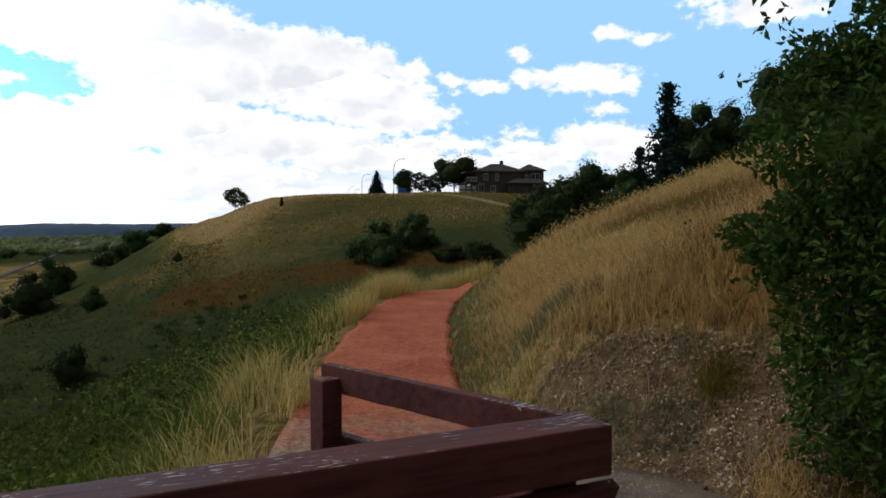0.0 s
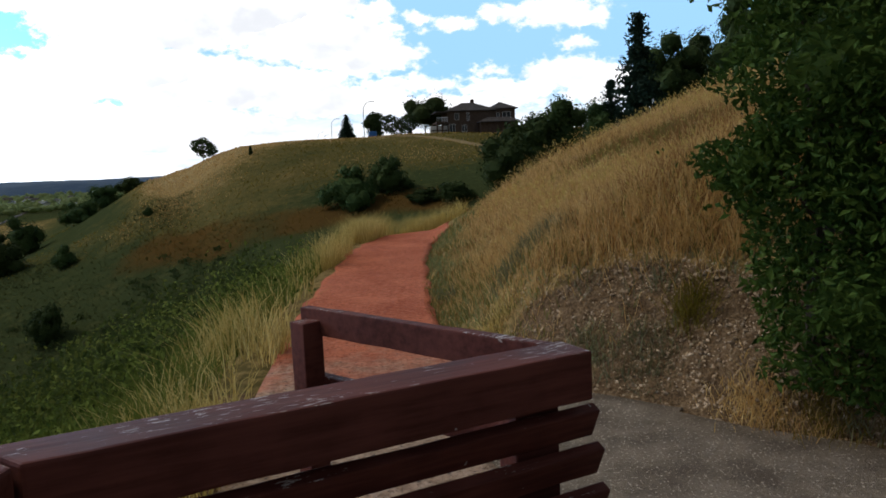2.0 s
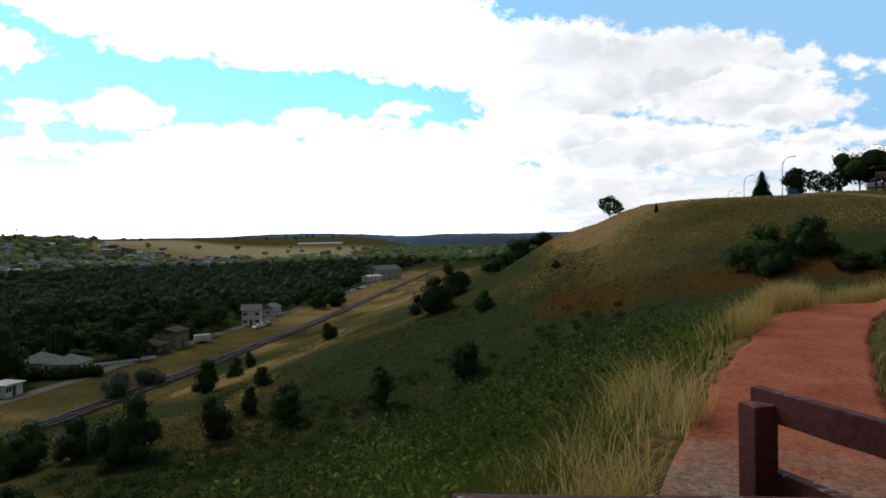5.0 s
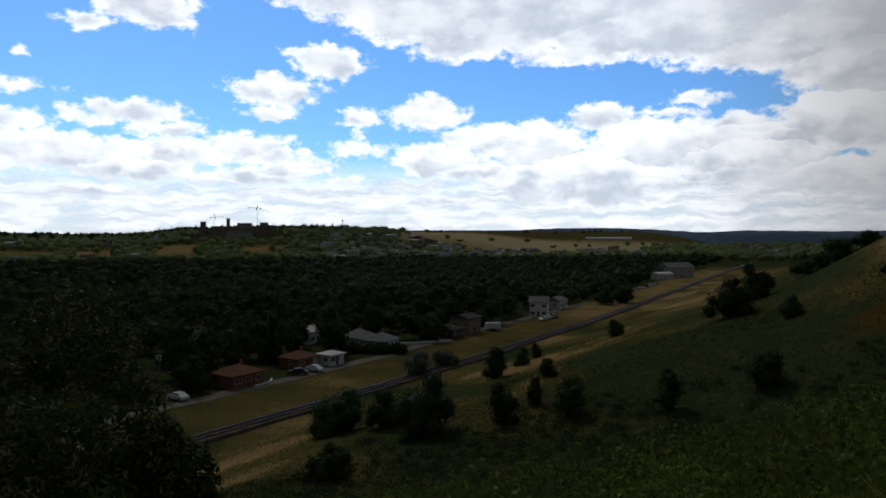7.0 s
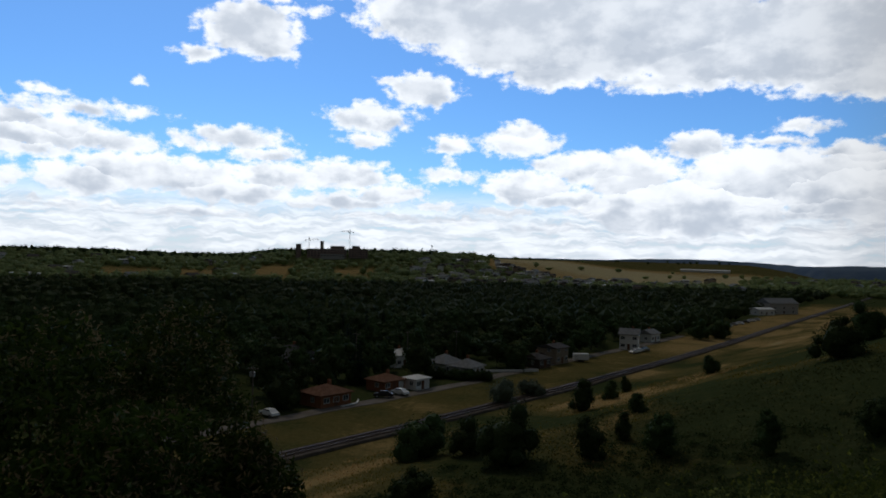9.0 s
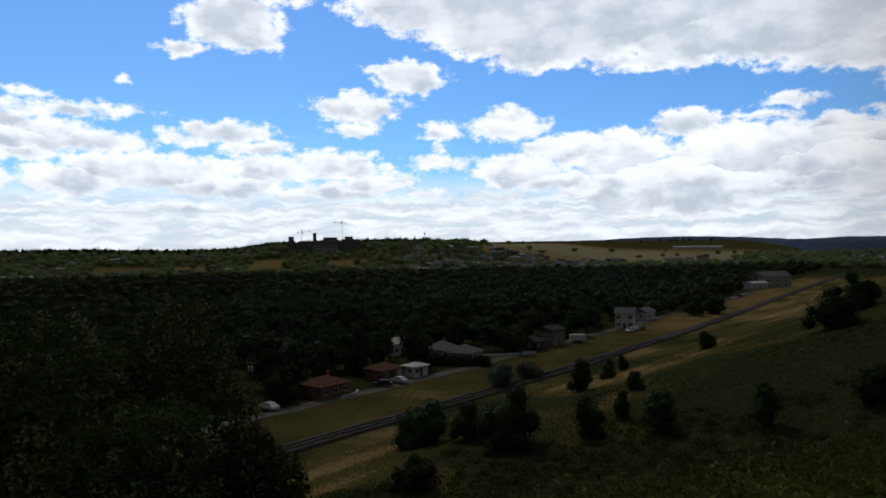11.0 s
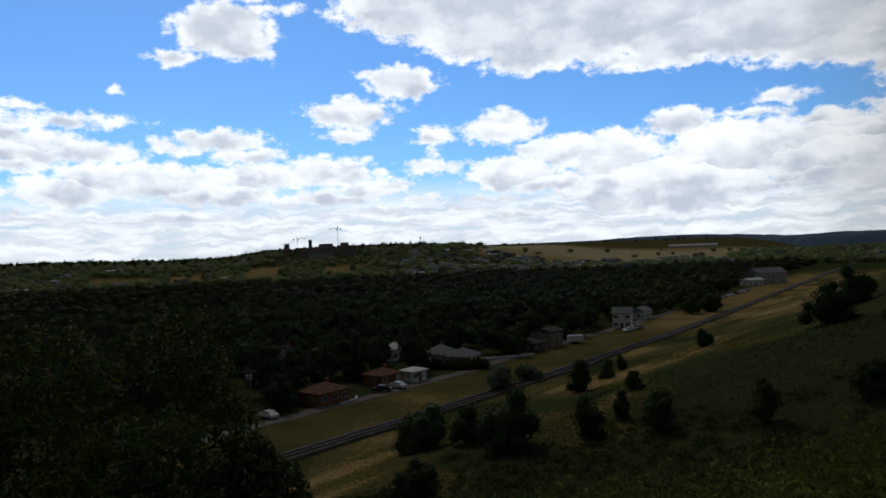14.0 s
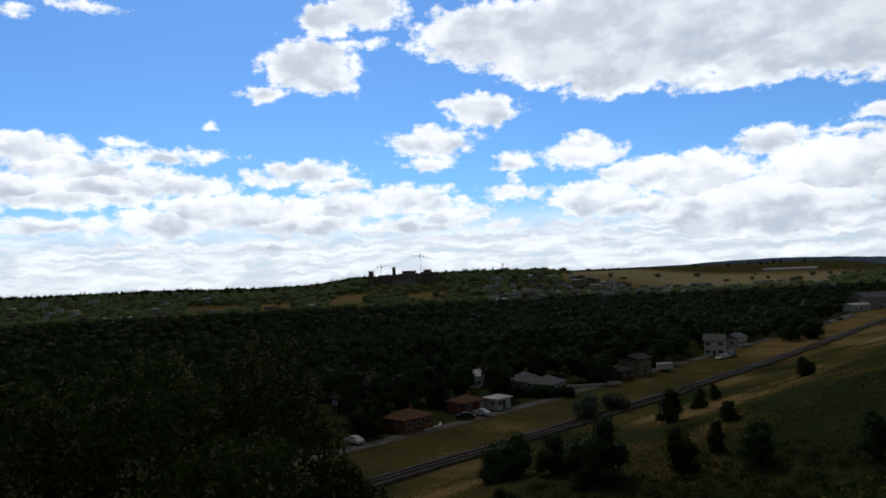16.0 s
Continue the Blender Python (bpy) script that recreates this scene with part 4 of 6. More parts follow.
# seed heads on the taller stems
heads = gold_here & (hgt > 0.36) & (gr.uniform(0, 1, len(p)) < 0.30)
c = np.column_stack([p[heads] + gr.normal(0, 0.06, (int(heads.sum()), 2)), height(p[heads, 0], p[heads, 1]) + hgt[heads] * gr.uniform(0.85, 1.05, int(heads.sum()))])
v, f = leaves(c, 0.028 + 0.0035 * np.hypot(c[:, 0], c[:, 1]), gr, 0.22, np.tile([0.6, -0.7, 0.25], (len(c), 1)))
stuff("seed_heads", v, f, M_PALE, "pale seed heads on the dry grass", "grass")

# tufts along the trail's outer edge, tall and pale
edge = lambda x, y: off_trail(x, y) & clear_of_pad(x, y)
p = scatter(gr, 150000, -4.6, 1.5, 2.6, 22, lambda x, y: edge(x, y) * (x < trail_x(np.clip(y, 0, 24))) * smooth(-2.1, -1.25, x - trail_x(np.clip(y, 0, 24))) * (1 - 0.8 * smooth(8.5, 9.5, y) * smooth(14.5, 13.5, y) * smooth(-0.95, -1.2, x - trail_x(np.clip(y, 0, 24)))) * smooth(-0.25, 0.65, waves(x, y, 0.42, 35) + 0.3 * waves(x, y, 1.5, 36)) * smooth(3.0, 4.2, y - 0.5 * x))
hgt = 0.25 + 0.45 * gr.uniform(0, 1, len(p)) ** 1.3
v, f = blades(p, hgt * (0.6 + 0.5 * smooth(3, 7, p[:, 1])), np.full(len(p), 0.009), 0.6, gr)
stuff("pale_grass", v, f, M_PALE, "pale seeding grass bending over the trail's edge", "grass")
p = polar(gr, 52000, 5, 110, 2.6, 16, lambda x, y: (x < -1.6) * tuft(x, y) * clear_of_pad(x, y), 1.3)
v, f = blades(p, 0.2 + 0.35 * gr.uniform(0, 1, len(p)), 0.008 + 0.001 * np.hypot(p[:, 0], p[:, 1]), 0.55, gr)
stuff("slope_grass", v, f, M_GREEN, "green grass on the slope below the trail", "grass")

# leafy weeds and low brush down the slope
p = polar(gr, 200000, 3, 112, 3.2, 62, lambda x, y: (x < -2.6 - 0.04 * y) * smooth(-0.5, 0.35, waves(x, y, 1.4, 41) + 0.25 * waves(x, y, 5.0, 42)), 1.5)
rr = np.hypot(p[:, 0], p[:, 1])
lift = gr.uniform(0, 1, len(p)) * (0.2 + 0.85 * smooth(-0.4, 0.8, waves(p[:, 0], p[:, 1], 1.4, 41)))
c = np.column_stack([p, height(p[:, 0], p[:, 1]) + lift])
v, f = leaves(c, (0.048 + 0.0046 * rr) * gr.uniform(0.6, 1.3, len(p)), gr, 0.55)
stuff("weeds", v, f, M_WEED, "leafy green weeds and low brush on the slope", "weeds")
# leafy brush in low mounds down the slope
mounds = polar(gr, 1700, 6, 112, 4.6, 58, lambda x, y: (x < -3.0 - 0.05 * y) * (x - track_x(y) > 34) * ((x < brink_x(y) - 2) | (y < 60)) * (0.25 + 0.75 * smooth(-0.3, 0.4, waves(x, y, 4.0, 44))), 1.25)
mounds = spaced(mounds, 0.75)
far = np.hypot(mounds[:, 0], mounds[:, 1])
wide = gr.uniform(0.45, 1.05, len(mounds)) * (1 + 0.010 * far)
per = 105
d = gr.normal(size=(len(mounds), per, 3))
d /= np.linalg.norm(d, axis=2)[..., None]
d[..., 2] = np.abs(d[..., 2])
tall = wide * gr.uniform(0.8, 1.5, len(mounds))
c = np.column_stack([mounds, height(mounds[:, 0], mounds[:, 1]) - 0.05])[:, None, :] + d * np.stack([wide, wide, tall], -1)[:, None, :] * gr.uniform(0.55, 1.08, (len(mounds), per, 1))
v, f = leaves(c.reshape(-1, 3), np.repeat(0.042 + 0.0050 * far, per) * gr.uniform(0.6, 1.35, len(mounds) * per), gr, 0.5)
stuff("low_brush", v, f, M_BRUSH, "mounds of leafy green brush below the trail", "brush")
# knee-high brush close along the trail's outer side
q = polar(gr, 900, 5, 75, 3.6, 24, lambda x, y: (x < np.where((y > 9) & (y < 14), -1.75, -2.25)) * (x > -6.5) * (y > 2.4), 1.1)
q = spaced(q, 0.42)
wide = gr.uniform(0.3, 0.6, len(q))
tall = wide * gr.uniform(0.8, 2.1, len(q)) * (0.6 + 0.4 * smooth(-2.0, -3.2, q[:, 0]))
per = 175
d = gr.normal(size=(len(q), per, 3))
d /= np.linalg.norm(d, axis=2)[..., None]
d[..., 2] = np.abs(d[..., 2])
c = np.column_stack([q, height(q[:, 0], q[:, 1]) - 0.03])[:, None, :] + d * np.stack([wide, wide, tall], -1)[:, None, :] * gr.uniform(0.5, 1.12, (len(q), per, 1))
v, f = leaves(c.reshape(-1, 3), np.repeat(0.036 + 0.0036 * np.hypot(q[:, 0], q[:, 1]), per) * gr.uniform(0.6, 1.35, len(q) * per), gr, 0.5)
stuff("trailside_brush", v, f, M_BRUSH, "knee-high leafy brush along the trail's outer side", "brush")
# coarse leafy growth farther down the slope and in the gully
p = polar(gr, 90000, 4, 100, 42, 125, lambda x, y: (x - track_x(y) > 32) * (x < brink_x(y) + 6) * (1 - zones(x, y)[1]) * smooth(-1.3, 0.9, waves(x, y, 3.2, 45) + 0.4 * waves(x, y, 11, 46)), 1.0)
c = np.column_stack([p, height(p[:, 0], p[:, 1]) + gr.uniform(0, 0.3, len(p))])
far = np.hypot(p[:, 0], p[:, 1])
v, f = leaves(c, (0.07 + 0.0024 * far) * gr.uniform(0.5, 1.4, len(p)), gr, 0.6, np.tile([0.1, -0.1, 0.9], (len(p), 1)))
stuff("slope_growth", v, f, leaf_material("slope_growth_leaf", (0.046, 0.062, 0.020), (0.118, 0.135, 0.046), (0.064, 0.080, 0.027), 0.25, 0.75), "coarse green growth on the lower slope", "weeds")
# darker bushy patches on the middle slope
M_BUSHY = leaf_material("slope_bush_leaf", (0.026, 0.043, 0.014), (0.070, 0.086, 0.028), (0.034, 0.050, 0.016), 0.25, 0.75)
q = polar(gr, 3200, 7, 80, 34, 100, lambda x, y: (x - track_x(y) > 34) * (x < brink_x(y) + 4) * (1 - zones(x, y)[1]) * smooth(-0.5, 0.4, waves(x, y, 10.0, 53) + 0.35 * waves(x, y, 3.0, 54)), 1.0)
q = spaced(q, 1.3)
wide = gr.uniform(0.7, 1.7, len(q))
per = 70
d = gr.normal(size=(len(q), per, 3))
d /= np.linalg.norm(d, axis=2)[..., None]
d[..., 2] = np.abs(d[..., 2])
c = np.column_stack([q, height(q[:, 0], q[:, 1]) - 0.08])[:, None, :] + d * np.stack([wide, wide, wide * gr.uniform(0.35, 0.75, len(q))], -1)[:, None, :] * gr.uniform(0.4, 1.15, (len(q), per, 1))
v, f = leaves(c.reshape(-1, 3), 0.30 * gr.uniform(0.6, 1.4, len(q) * per), gr, 0.6)
stuff("slope_bushes", v, f, M_BUSHY, "low dark bushes spread over the middle slope", "brush")
BANK_CLUMPS = ((1.85, 4.75, 0.26, 0.07, M_OLIVE, "olive grass clump on the bare bank"), (1.52, 4.62, 0.15, 0.10, M_SAGE, "grey-green grass clump on the bare bank"),
               (1.22, 4.95, 0.14, 0.09, M_SAGE, "grey-green grass clump at the foot of the bank"), (1.95, 4.05, 0.20, 0.11, M_DRY, "dry straw clump at the toe of the bank"),
               (2.25, 3.75, 0.22, 0.13, M_OLIVE, "olive weed clump at the toe of the bank"), (0.62, 5.9, 0.20, 0.10, M_PALE, "pale dry clump beside the trail"))
# grey sage and grass tufts on the bank and by the trail
p = np.concatenate([scatter(gr, 260, 0.9, 4.4, 3.4, 6.2, lambda x, y: bank_share(x, y) * smooth(0.35, 0.75, waves(x, y, 0.5, 47)) * (x - 1.2 > (4.6 - y))), scatter(gr, 700, 0.2, 1.4, 5.2, 8.5, lambda x, y: off_trail(x, y) * smooth(0.3, 0.8, waves(x, y, 0.4, 48)) * 1.0)])
p = np.repeat(p, 14, axis=0) + gr.normal(0, 0.045, (len(p) * 14, 2))
v, f = blades(p, gr.uniform(0.08, 0.26, len(p)), np.full(len(p), 0.008), 0.8, gr)
stuff("sage_tufts", v, f, M_SAGE, "grey-green sage and grass tufts on bare soil", "grass")
# single grass clumps rooted on the bank
for x, y, tall, spread, m, lb in BANK_CLUMPS:
    q = gr.normal(0, spread, (420, 2)) + (x, y)
    v, f = blades(q, tall * gr.uniform(0.35, 1.0, len(q)), np.full(len(q), 0.006), 1.0, gr)
    stuff("grass_clump", v, f, m, lb, "grass")
# dry stalks and tufts at the bank's toe, thicker towards the shrub
p = scatter(gr, 9000, 1.4, 3.6, 2.6, 5.0, lambda x, y: smooth(-0.10, 0.02, (x - 1.2) * 0.68 + (y - 4.45) * 0.73) * smooth(0.40, 0.12, (x - 1.2) * 0.68 + (y - 4.45) * 0.73) * smooth(1.5, 2.3, x) * smooth(-0.1, 0.5, waves(x, y, 0.28, 49)))
v, f = blades(p, gr.uniform(0.06, 0.24, len(p)), np.full(len(p), 0.006), 0.9, gr)
stuff("toe_grass", v, f, M_DRY, "dry grass stalks at the toe of the bank", "grass")
# coarse grass and brush texture on the far hill and the lower slope
p = polar(gr, 190000, -16, 100, 24, 190, lambda x, y: (x - track_x(y) > 9) * (0.35 + 0.65 * smooth(-0.6, 0.6, waves(x, y, 3.5, 51))), 1.5)
rr = np.hypot(p[:, 0], p[:, 1])
dry, rust, bare = zones(p[:, 0], p[:, 1])
score = dry + 0.25 * waves(p[:, 0], p[:, 1], 9.0, 52) + gr.normal(0, 0.14, len(p))
is_rust = gr.uniform(0, 1, len(p)) < 0.75 * smooth(0.2, 0.7, rust)
is_dry, is_green = (score > 0.62) & ~is_rust, (score < 0.30) & ~is_rust & (rr < 55)
is_olive = ~is_dry & ~is_rust & (score >= 0.30)
hgt = 0.14 + 0.22 * gr.uniform(0, 1, len(p)) + 0.12 * smooth(60, 25, rr)
wid = 0.02 + 0.0012 * rr
v, f = blades(p[is_dry], hgt[is_dry], wid[is_dry], 1.2, gr)
stuff("prairie_grass", v, f, M_DRY, "dry prairie grass on the far hill and lower slope", "grass")
v, f = blades(p[is_olive], hgt[is_olive], wid[is_olive], 1.2, gr)
stuff("olive_grass", v, f, M_OLIVE, "fading olive grass on the hill and lower slope", "grass")
v, f = blades(p[is_green], hgt[is_green], wid[is_green], 1.2, gr)
stuff("meadow_grass", v, f, M_WEED, "green meadow growth in the gully and lower slope", "grass")

v, f = blades(p[is_rust], hgt[is_rust], wid[is_rust], 1.2, gr)
stuff("rusty_weeds", v, f, M_RUST, "rust-brown seeding weeds along the gully", "weeds")

# stones on the cut bank
p = scatter(gr, 90000, 0.3, 6.5, 2.6, 8.2, lambda x, y: bank_share(x, y) * ((x - 1.2) * 0.68 + (y - 4.45) * 0.73 > -0.1))
p = p[:8000]
gs = np.random.RandomState(12)
ico = bmesh.new()
bmesh.ops.create_icosphere(ico, subdivisions=1, radius=1.0)
iv = np.array([q.co[:] for q in ico.verts])
itri = np.array([[q.index for q in t.verts] for t in ico.faces])
ico.free()
size = 0.006 + 0.016 * gs.uniform(0, 1, len(p)) ** 3.5
big = np.argsort(-size)[:220]
stone_meshes = [mesh_of("stone", iv * (0.75 + 0.5 * gs.uniform(0, 1, (12, 1))) * [1, 0.8, 0.6], itri, M_STONE) for _ in range(6)]
bank = thing("stone_scree", (0, 0, 0), "loose stones lying on the bare earth bank", "stones")
for i in big:
    at = (p[i, 0], p[i, 1], ground_at(*p[i]) + size[i] * 0.2)
    shared("stone", stone_meshes[i % 6], bank, pose(*at, gs.uniform(-30, 30), gs.uniform(-30, 30), gs.uniform(0, 360)) @ Matrix.Diagonal((size[i],) * 3 + (1,)))
rest = np.setdiff1d(np.arange(len(p)), big)
V = np.einsum("nij,mj->nmi", rotations(len(rest), gs), iv * [1, 0.8, 0.6]) * size[rest][:, None, None] * gs.uniform(0.7, 1.2, (len(rest), 12, 1))
V += np.column_stack([p[rest], height(p[rest, 0], p[rest, 1])])[:, None, :]
stuff("scree", V.reshape(-1, 3), (itri[None] + np.arange(len(rest))[:, None, None] * 12).reshape(-1, 3), M_STONE, "small gravel and pebbles on the bare bank", "gravel")

# ---- trees and shrubs by name ----


def rise_to(az, d, el):
    """How tall a thing at az, d must be for its top to stand at elevation el from the lookout."""
    return 1.6 + math.tan(radians(el)) * d - spot(az, d).z


# the big leafy shrub beside the pad
def pad_shrub():
    at = Vector((2.3, 4.0, ground_at(2.3, 4.0)))
    ob = thing("leafy_shrub", at, "dense dark green leafy shrub growing on the bank by the pad", "shrub")
    g = random.Random(5)
    blobs = [(0.25, -0.2, 0.45, 0.7, 0.6, 0.6), (0.22, 0, 1.1, 0.70, 0.72, 0.6), (0.16, 0, 1.80, 0.68, 0.72, 0.55), (0.66, 0, 2.5, 0.60, 0.7, 0.6), (1.30, 0, 3.2, 0.72, 0.75, 0.8),
             (-0.32, 0.1, 1.25, 0.32, 0.3, 0.22), (-0.14, 0, 2.2, 0.24, 0.26, 0.20), (0.8, -0.3, 1.2, 0.9, 0.8, 1.2), (1.05, -0.2, 2.6, 0.85, 0.8, 1.0), (0.6, -0.6, 0.5, 0.75, 0.6, 0.7), (1.2, -0.8, 1.8, 0.7, 0.7, 1.2)]
    part("stem", trunk_bm(blobs, 2.6, 0.05, 5), M_BARK, ob)
    gl = np.random.RandomState(55)
    p = shell_points(blobs, 52000, gl, 0.75)
    # loose sprays sticking out of the outline
    sprays = []
    for b in blobs:
        for _ in range(9):
            d = Vector((gl.normal(), gl.normal(), gl.normal() + 0.5)).normalized()
            L = gl.uniform(0.15, 0.42)
            o = np.array(b[:3]) + np.array(d) * np.array(b[3:]) * 0.9
            t = np.linspace(0, 1, 12)[:, None]
            sprays.append(o + np.array(d) * L * t + gl.normal(0, 0.022, (12, 3)) + np.array([0, 0, 0.10]) * t * t)
    p = np.concatenate([p] + sprays)
    v, f = leaves(p, 0.062 * gl.uniform(0.55, 1.3, len(p)), gl, 0.5)
    cv, cf = core(blobs, gl, 0.5)
    shared("crown", mesh_of("crown", np.concatenate([v, cv]), np.concatenate([f, cf + len(v)]), M_LEAF_NEAR), ob)


pad_shrub()

M_SEED = leaf_material("seed_cluster", (0.13, 0.10, 0.055), (0.25, 0.19, 0.11), (0.15, 0.12, 0.065), 0.3)
# saplings below the pad, seen against the town
for a, d, top, w, sd in ((77.5, 10.5, -4.2, 3.0, 61), (86.0, 9.8, -4.6, 3.2, 62), (95.5, 9.2, -4.8, 3.4, 63), (81.5, 7.6, -12.0, 2.6, 64), (73.0, 9.0, -13.0, 1.7, 65)):
    h = rise_to(a, d, top)
    sapling = tree("young_ash", spot(a, d), w, h, 0.5, M_LEAF_NEAR, "dark leafy sapling with pale seed clusters below the lookout", "tree", sd, 12000, 0.11, 9, "saplings below the lookout", 0.05, False, 0.4, 0.75)
    seeds = np.random.RandomState(sd + 300)
    q = shell_points(blob_set(random.Random(sd), w, h, 0.5, 9), 900, seeds, 0.10)
    q = np.repeat(q[q[:, 2] > h * 0.45][:260], 9, axis=0)
    v, f = leaves(q + seeds.normal(0, 0.05, q.shape), 0.075 * seeds.uniform(0.7, 1.3, len(q)), seeds, 0.3)
    shared("seed_foliage", mesh_of("seed_foliage", v, f, M_SEED), sapling)

# dark clumps in the gully and on the hill
CLUMP = "dark green rounded shrub on the grassy hillside"
for a, d, w, h, base, sd in ((5.4, 91, 8.2, 5.6, 0.2, 71), (2.2, 93, 6.2, 5.2, 0.2, 72), (-3.0, 84, 5.5, 2.2, 0.0, 73), (-0.6, 86, 4.5, 1.5, 0.0, 74),
                             (30.3, 130, 9.0, 8.0, 0.2, 75), (28.7, 150, 8.0, 8.5, 0.2, 76), (25.0, 165, 9.0, 5.0, 0.2, 77), (23.4, 168, 9.0, 5.2, 0.2, 78), (21.6, 170, 7.0, 3.6, 0.1, 79),
                             (26.4, 116, 3.6, 3.2, 0.1, 80), (38.8, 178, 5.0, 5.0, 0.1, 81), (44.05, 115, 3.4, 3.2, 0.1, 82), (48.2, 136, 5.4, 7.0, 0.3, 83), (46.0, 150, 3.6, 4.6, 0.2, 84),
                             (44.9, 162, 2.8, 4.0, 0.2, 85), (60.8, 102, 9.5, 7.0, 0.3, 86), (54.0, 92, 9.5, 7.6, 0.3, 87), (57.2, 98, 6.0, 5.5, 0.3, 88), (47.6, 92, 4.8, 6.0, 0.2, 89), (45.0, 98, 2.6, 4.6, 0.2, 90),
                             (42.2, 92, 5.0, 5.8, 0.2, 91), (34.8, 90, 3.6, 6.0, 0.2, 92), (28.0, 92, 5.6, 4.2, 0.0, 93), (61.3, 76, 6.0, 4.0, 0.1, 94), (31.0, 62, 3.0, 2.2, 0.0, 95),
                             (20.5, 118, 1.6, 1.2, 0.0, 96), (12.8, 132, 0.7, 1.8, 0.1, 97)):
    tree("shrub", spot(a, d), w, h, base, M_LEAF_FAR, CLUMP, "shrub", sd, 1900, 0.075 * w ** 0.6 + 0.08, 12, "shrubs on the bluff", max(0.05, h * 0.02), dome=True)
for a, d, w, h, sd in ((54.5, 157, 8.0, 6.6, 101), (52.3, 168, 7.5, 4.8, 102)):
    tree("willow", spot(a, d), w, h, 0.2, M_LEAF_PALE, "pale grey-green willow bush beside the railway", "shrub", sd, 1300, 0.45, 8, "pale willows by the railway", 0.12, dome=True)

for a, d, w, h, sd in ((59.6, 188, 7.0, 2.8, 141), (58.4, 187, 6.0, 2.6, 142), (57.2, 186, 6.5, 2.8, 143), (56.0, 186, 6.0, 3.0, 144), (72.0, 149, 9.0, 9.5, 145), (70.6, 156, 7.0, 8.0, 146), (76.4, 150, 9.0, 8.5, 147), (66.1, 178, 7.0, 6.5, 148), (53.3, 206, 10.0, 9.5, 149), (49.4, 240, 7.0, 5.5, 150), (38.2, 330, 13.0, 10.0, 151), (39.6, 320, 11.0, 9.0, 152)):
    tree("garden_tree", spot(a, d), w, h, 0.3, M_LEAF_FAR, "dense dark tree or hedge beside the town houses", "tree", sd, 1500, 0.45, 10, "garden trees", 0.12, dome=True)

# wood behind the near ridge, and trees round the house on the hill
for a, d, top, w, sd in ((-7.6, 74, 3.2, 7.5, 111), (-9.6, 72, 3.9, 6.5, 112), (-11.7, 76, 5.1, 7.0, 113), (-14.3, 80, 4.6, 5.5, 114), (-19.9, 84, 9.4, 8.0, 115), (-22.0, 88, 9.2, 8.0, 116),
                         (-24.6, 80, 11.8, 8.5, 117), (-27.4, 82, 12.6, 9.0, 118), (-30.5, 80, 13.0, 9.0, 119), (-34.0, 78, 13.0, 9.0, 120)):
    h = rise_to(a, d, top)
    tree("poplar", spot(a, d), w, h, h * 0.15, M_LEAF_FAR, "dark green broadleaf tree behind the grassy ridge", "tree", sd, 2400, 0.38, 12, "trees behind the ridge")
for a, d, top, w, sd in ((-17.55, 74, 10.9, 8.0, 121), (-15.5, 80, 6.2, 5.5, 122)):
    spruce("spruce", spot(a, d), rise_to(a, d, top), w, "tall dark spruce behind the grassy ridge", sd, "spruces on the bluff")
spruce("spruce", spot(5.32, 152), 4.9, 3.6, "small blue-green spruce on the hilltop", 123, "spruces on the bluff", 1800)
spruce("spruce", spot(0.35, 168), 2.4, 1.9, "small blue-green spruce on the hilltop", 124, "spruces on the bluff", 1200)
for a, d, w, h, base, sd, filled in ((3.2, 168, 5.2, 6.2, 0.4, 131, True), (1.8, 175, 6.0, 6.0, 1.0, 132, False), (0.4, 178, 4.6, 5.8, 1.4, 133, False), (-0.9, 178, 13.5, 9.0, 1.6, 134, True)):
    tree("elm", spot(a, d), w, h, base, M_LEAF_FAR, "broad dark tree standing on the hilltop", "tree", sd, 1500, 0.5, 8, "trees on the hilltop", None, filled)

tree("elm", spot(16.3, 165), 6.0, 4.3, 1.3, M_LEAF_FAR, "small spreading open tree on the bare hill crest", "tree", 138, 1900, 0.40, 14, "trees on the hilltop", 0.16, False, 0.7, 0.4)

# ---- the railway ----
ys = np.concatenate([np.linspace(-60, 300, 180), np.linspace(306, 900, 90)])
ribbon("railway_bed", track_x(ys), ys, 2.1, M_BALLAST, 0.45, "grey stone ballast bed of the railway", "railway bed", 6, 0.3, 5)


def track_run(off, y0, y1, count):
    y = np.linspace(y0, y1, count)
    x = track_x(y)
    t = np.stack([np.gradient(x), np.gradient(y)], -1)
    t /= np.linalg.norm(t, axis=1)[:, None]
    return x + t[:, 1] * off, y - t[:, 0] * off, t


railway = thing("railway_track", (0, 0, 0), "rusty single railway track on timber sleepers", "railway")
for off in (-0.75, 0.75):
    x, y, t = track_run(off, -60, 900, 240)
    z = height(track_x(y), y) + 0.62
    bm = bmesh.new()
    prev = None
    for i in range(len(x)):
        sx, sy = t[i, 1] * 0.05, -t[i, 0] * 0.05
        ring = [bm.verts.new((x[i] - sx, y[i] - sy, z[i] - 0.12)), bm.verts.new((x[i] - sx, y[i] - sy, z[i] + 0.06)), bm.verts.new((x[i] + sx, y[i] + sy, z[i] + 0.06)), bm.verts.new((x[i] + sx, y[i] + sy, z[i] - 0.12))]
        if prev:
            for k in range(3):
                bm.faces.new((prev[k], ring[k], ring[k + 1], prev[k + 1]))
        prev = ring
    part("rail", bm, M_RAIL, railway, "rust-brown steel rail")
sleeper_mesh = bpy.data.meshes.new("sleeper")
bm = box((-1.3, -0.12, -0.1), (1.3, 0.12, 0.08), None, 0.02)
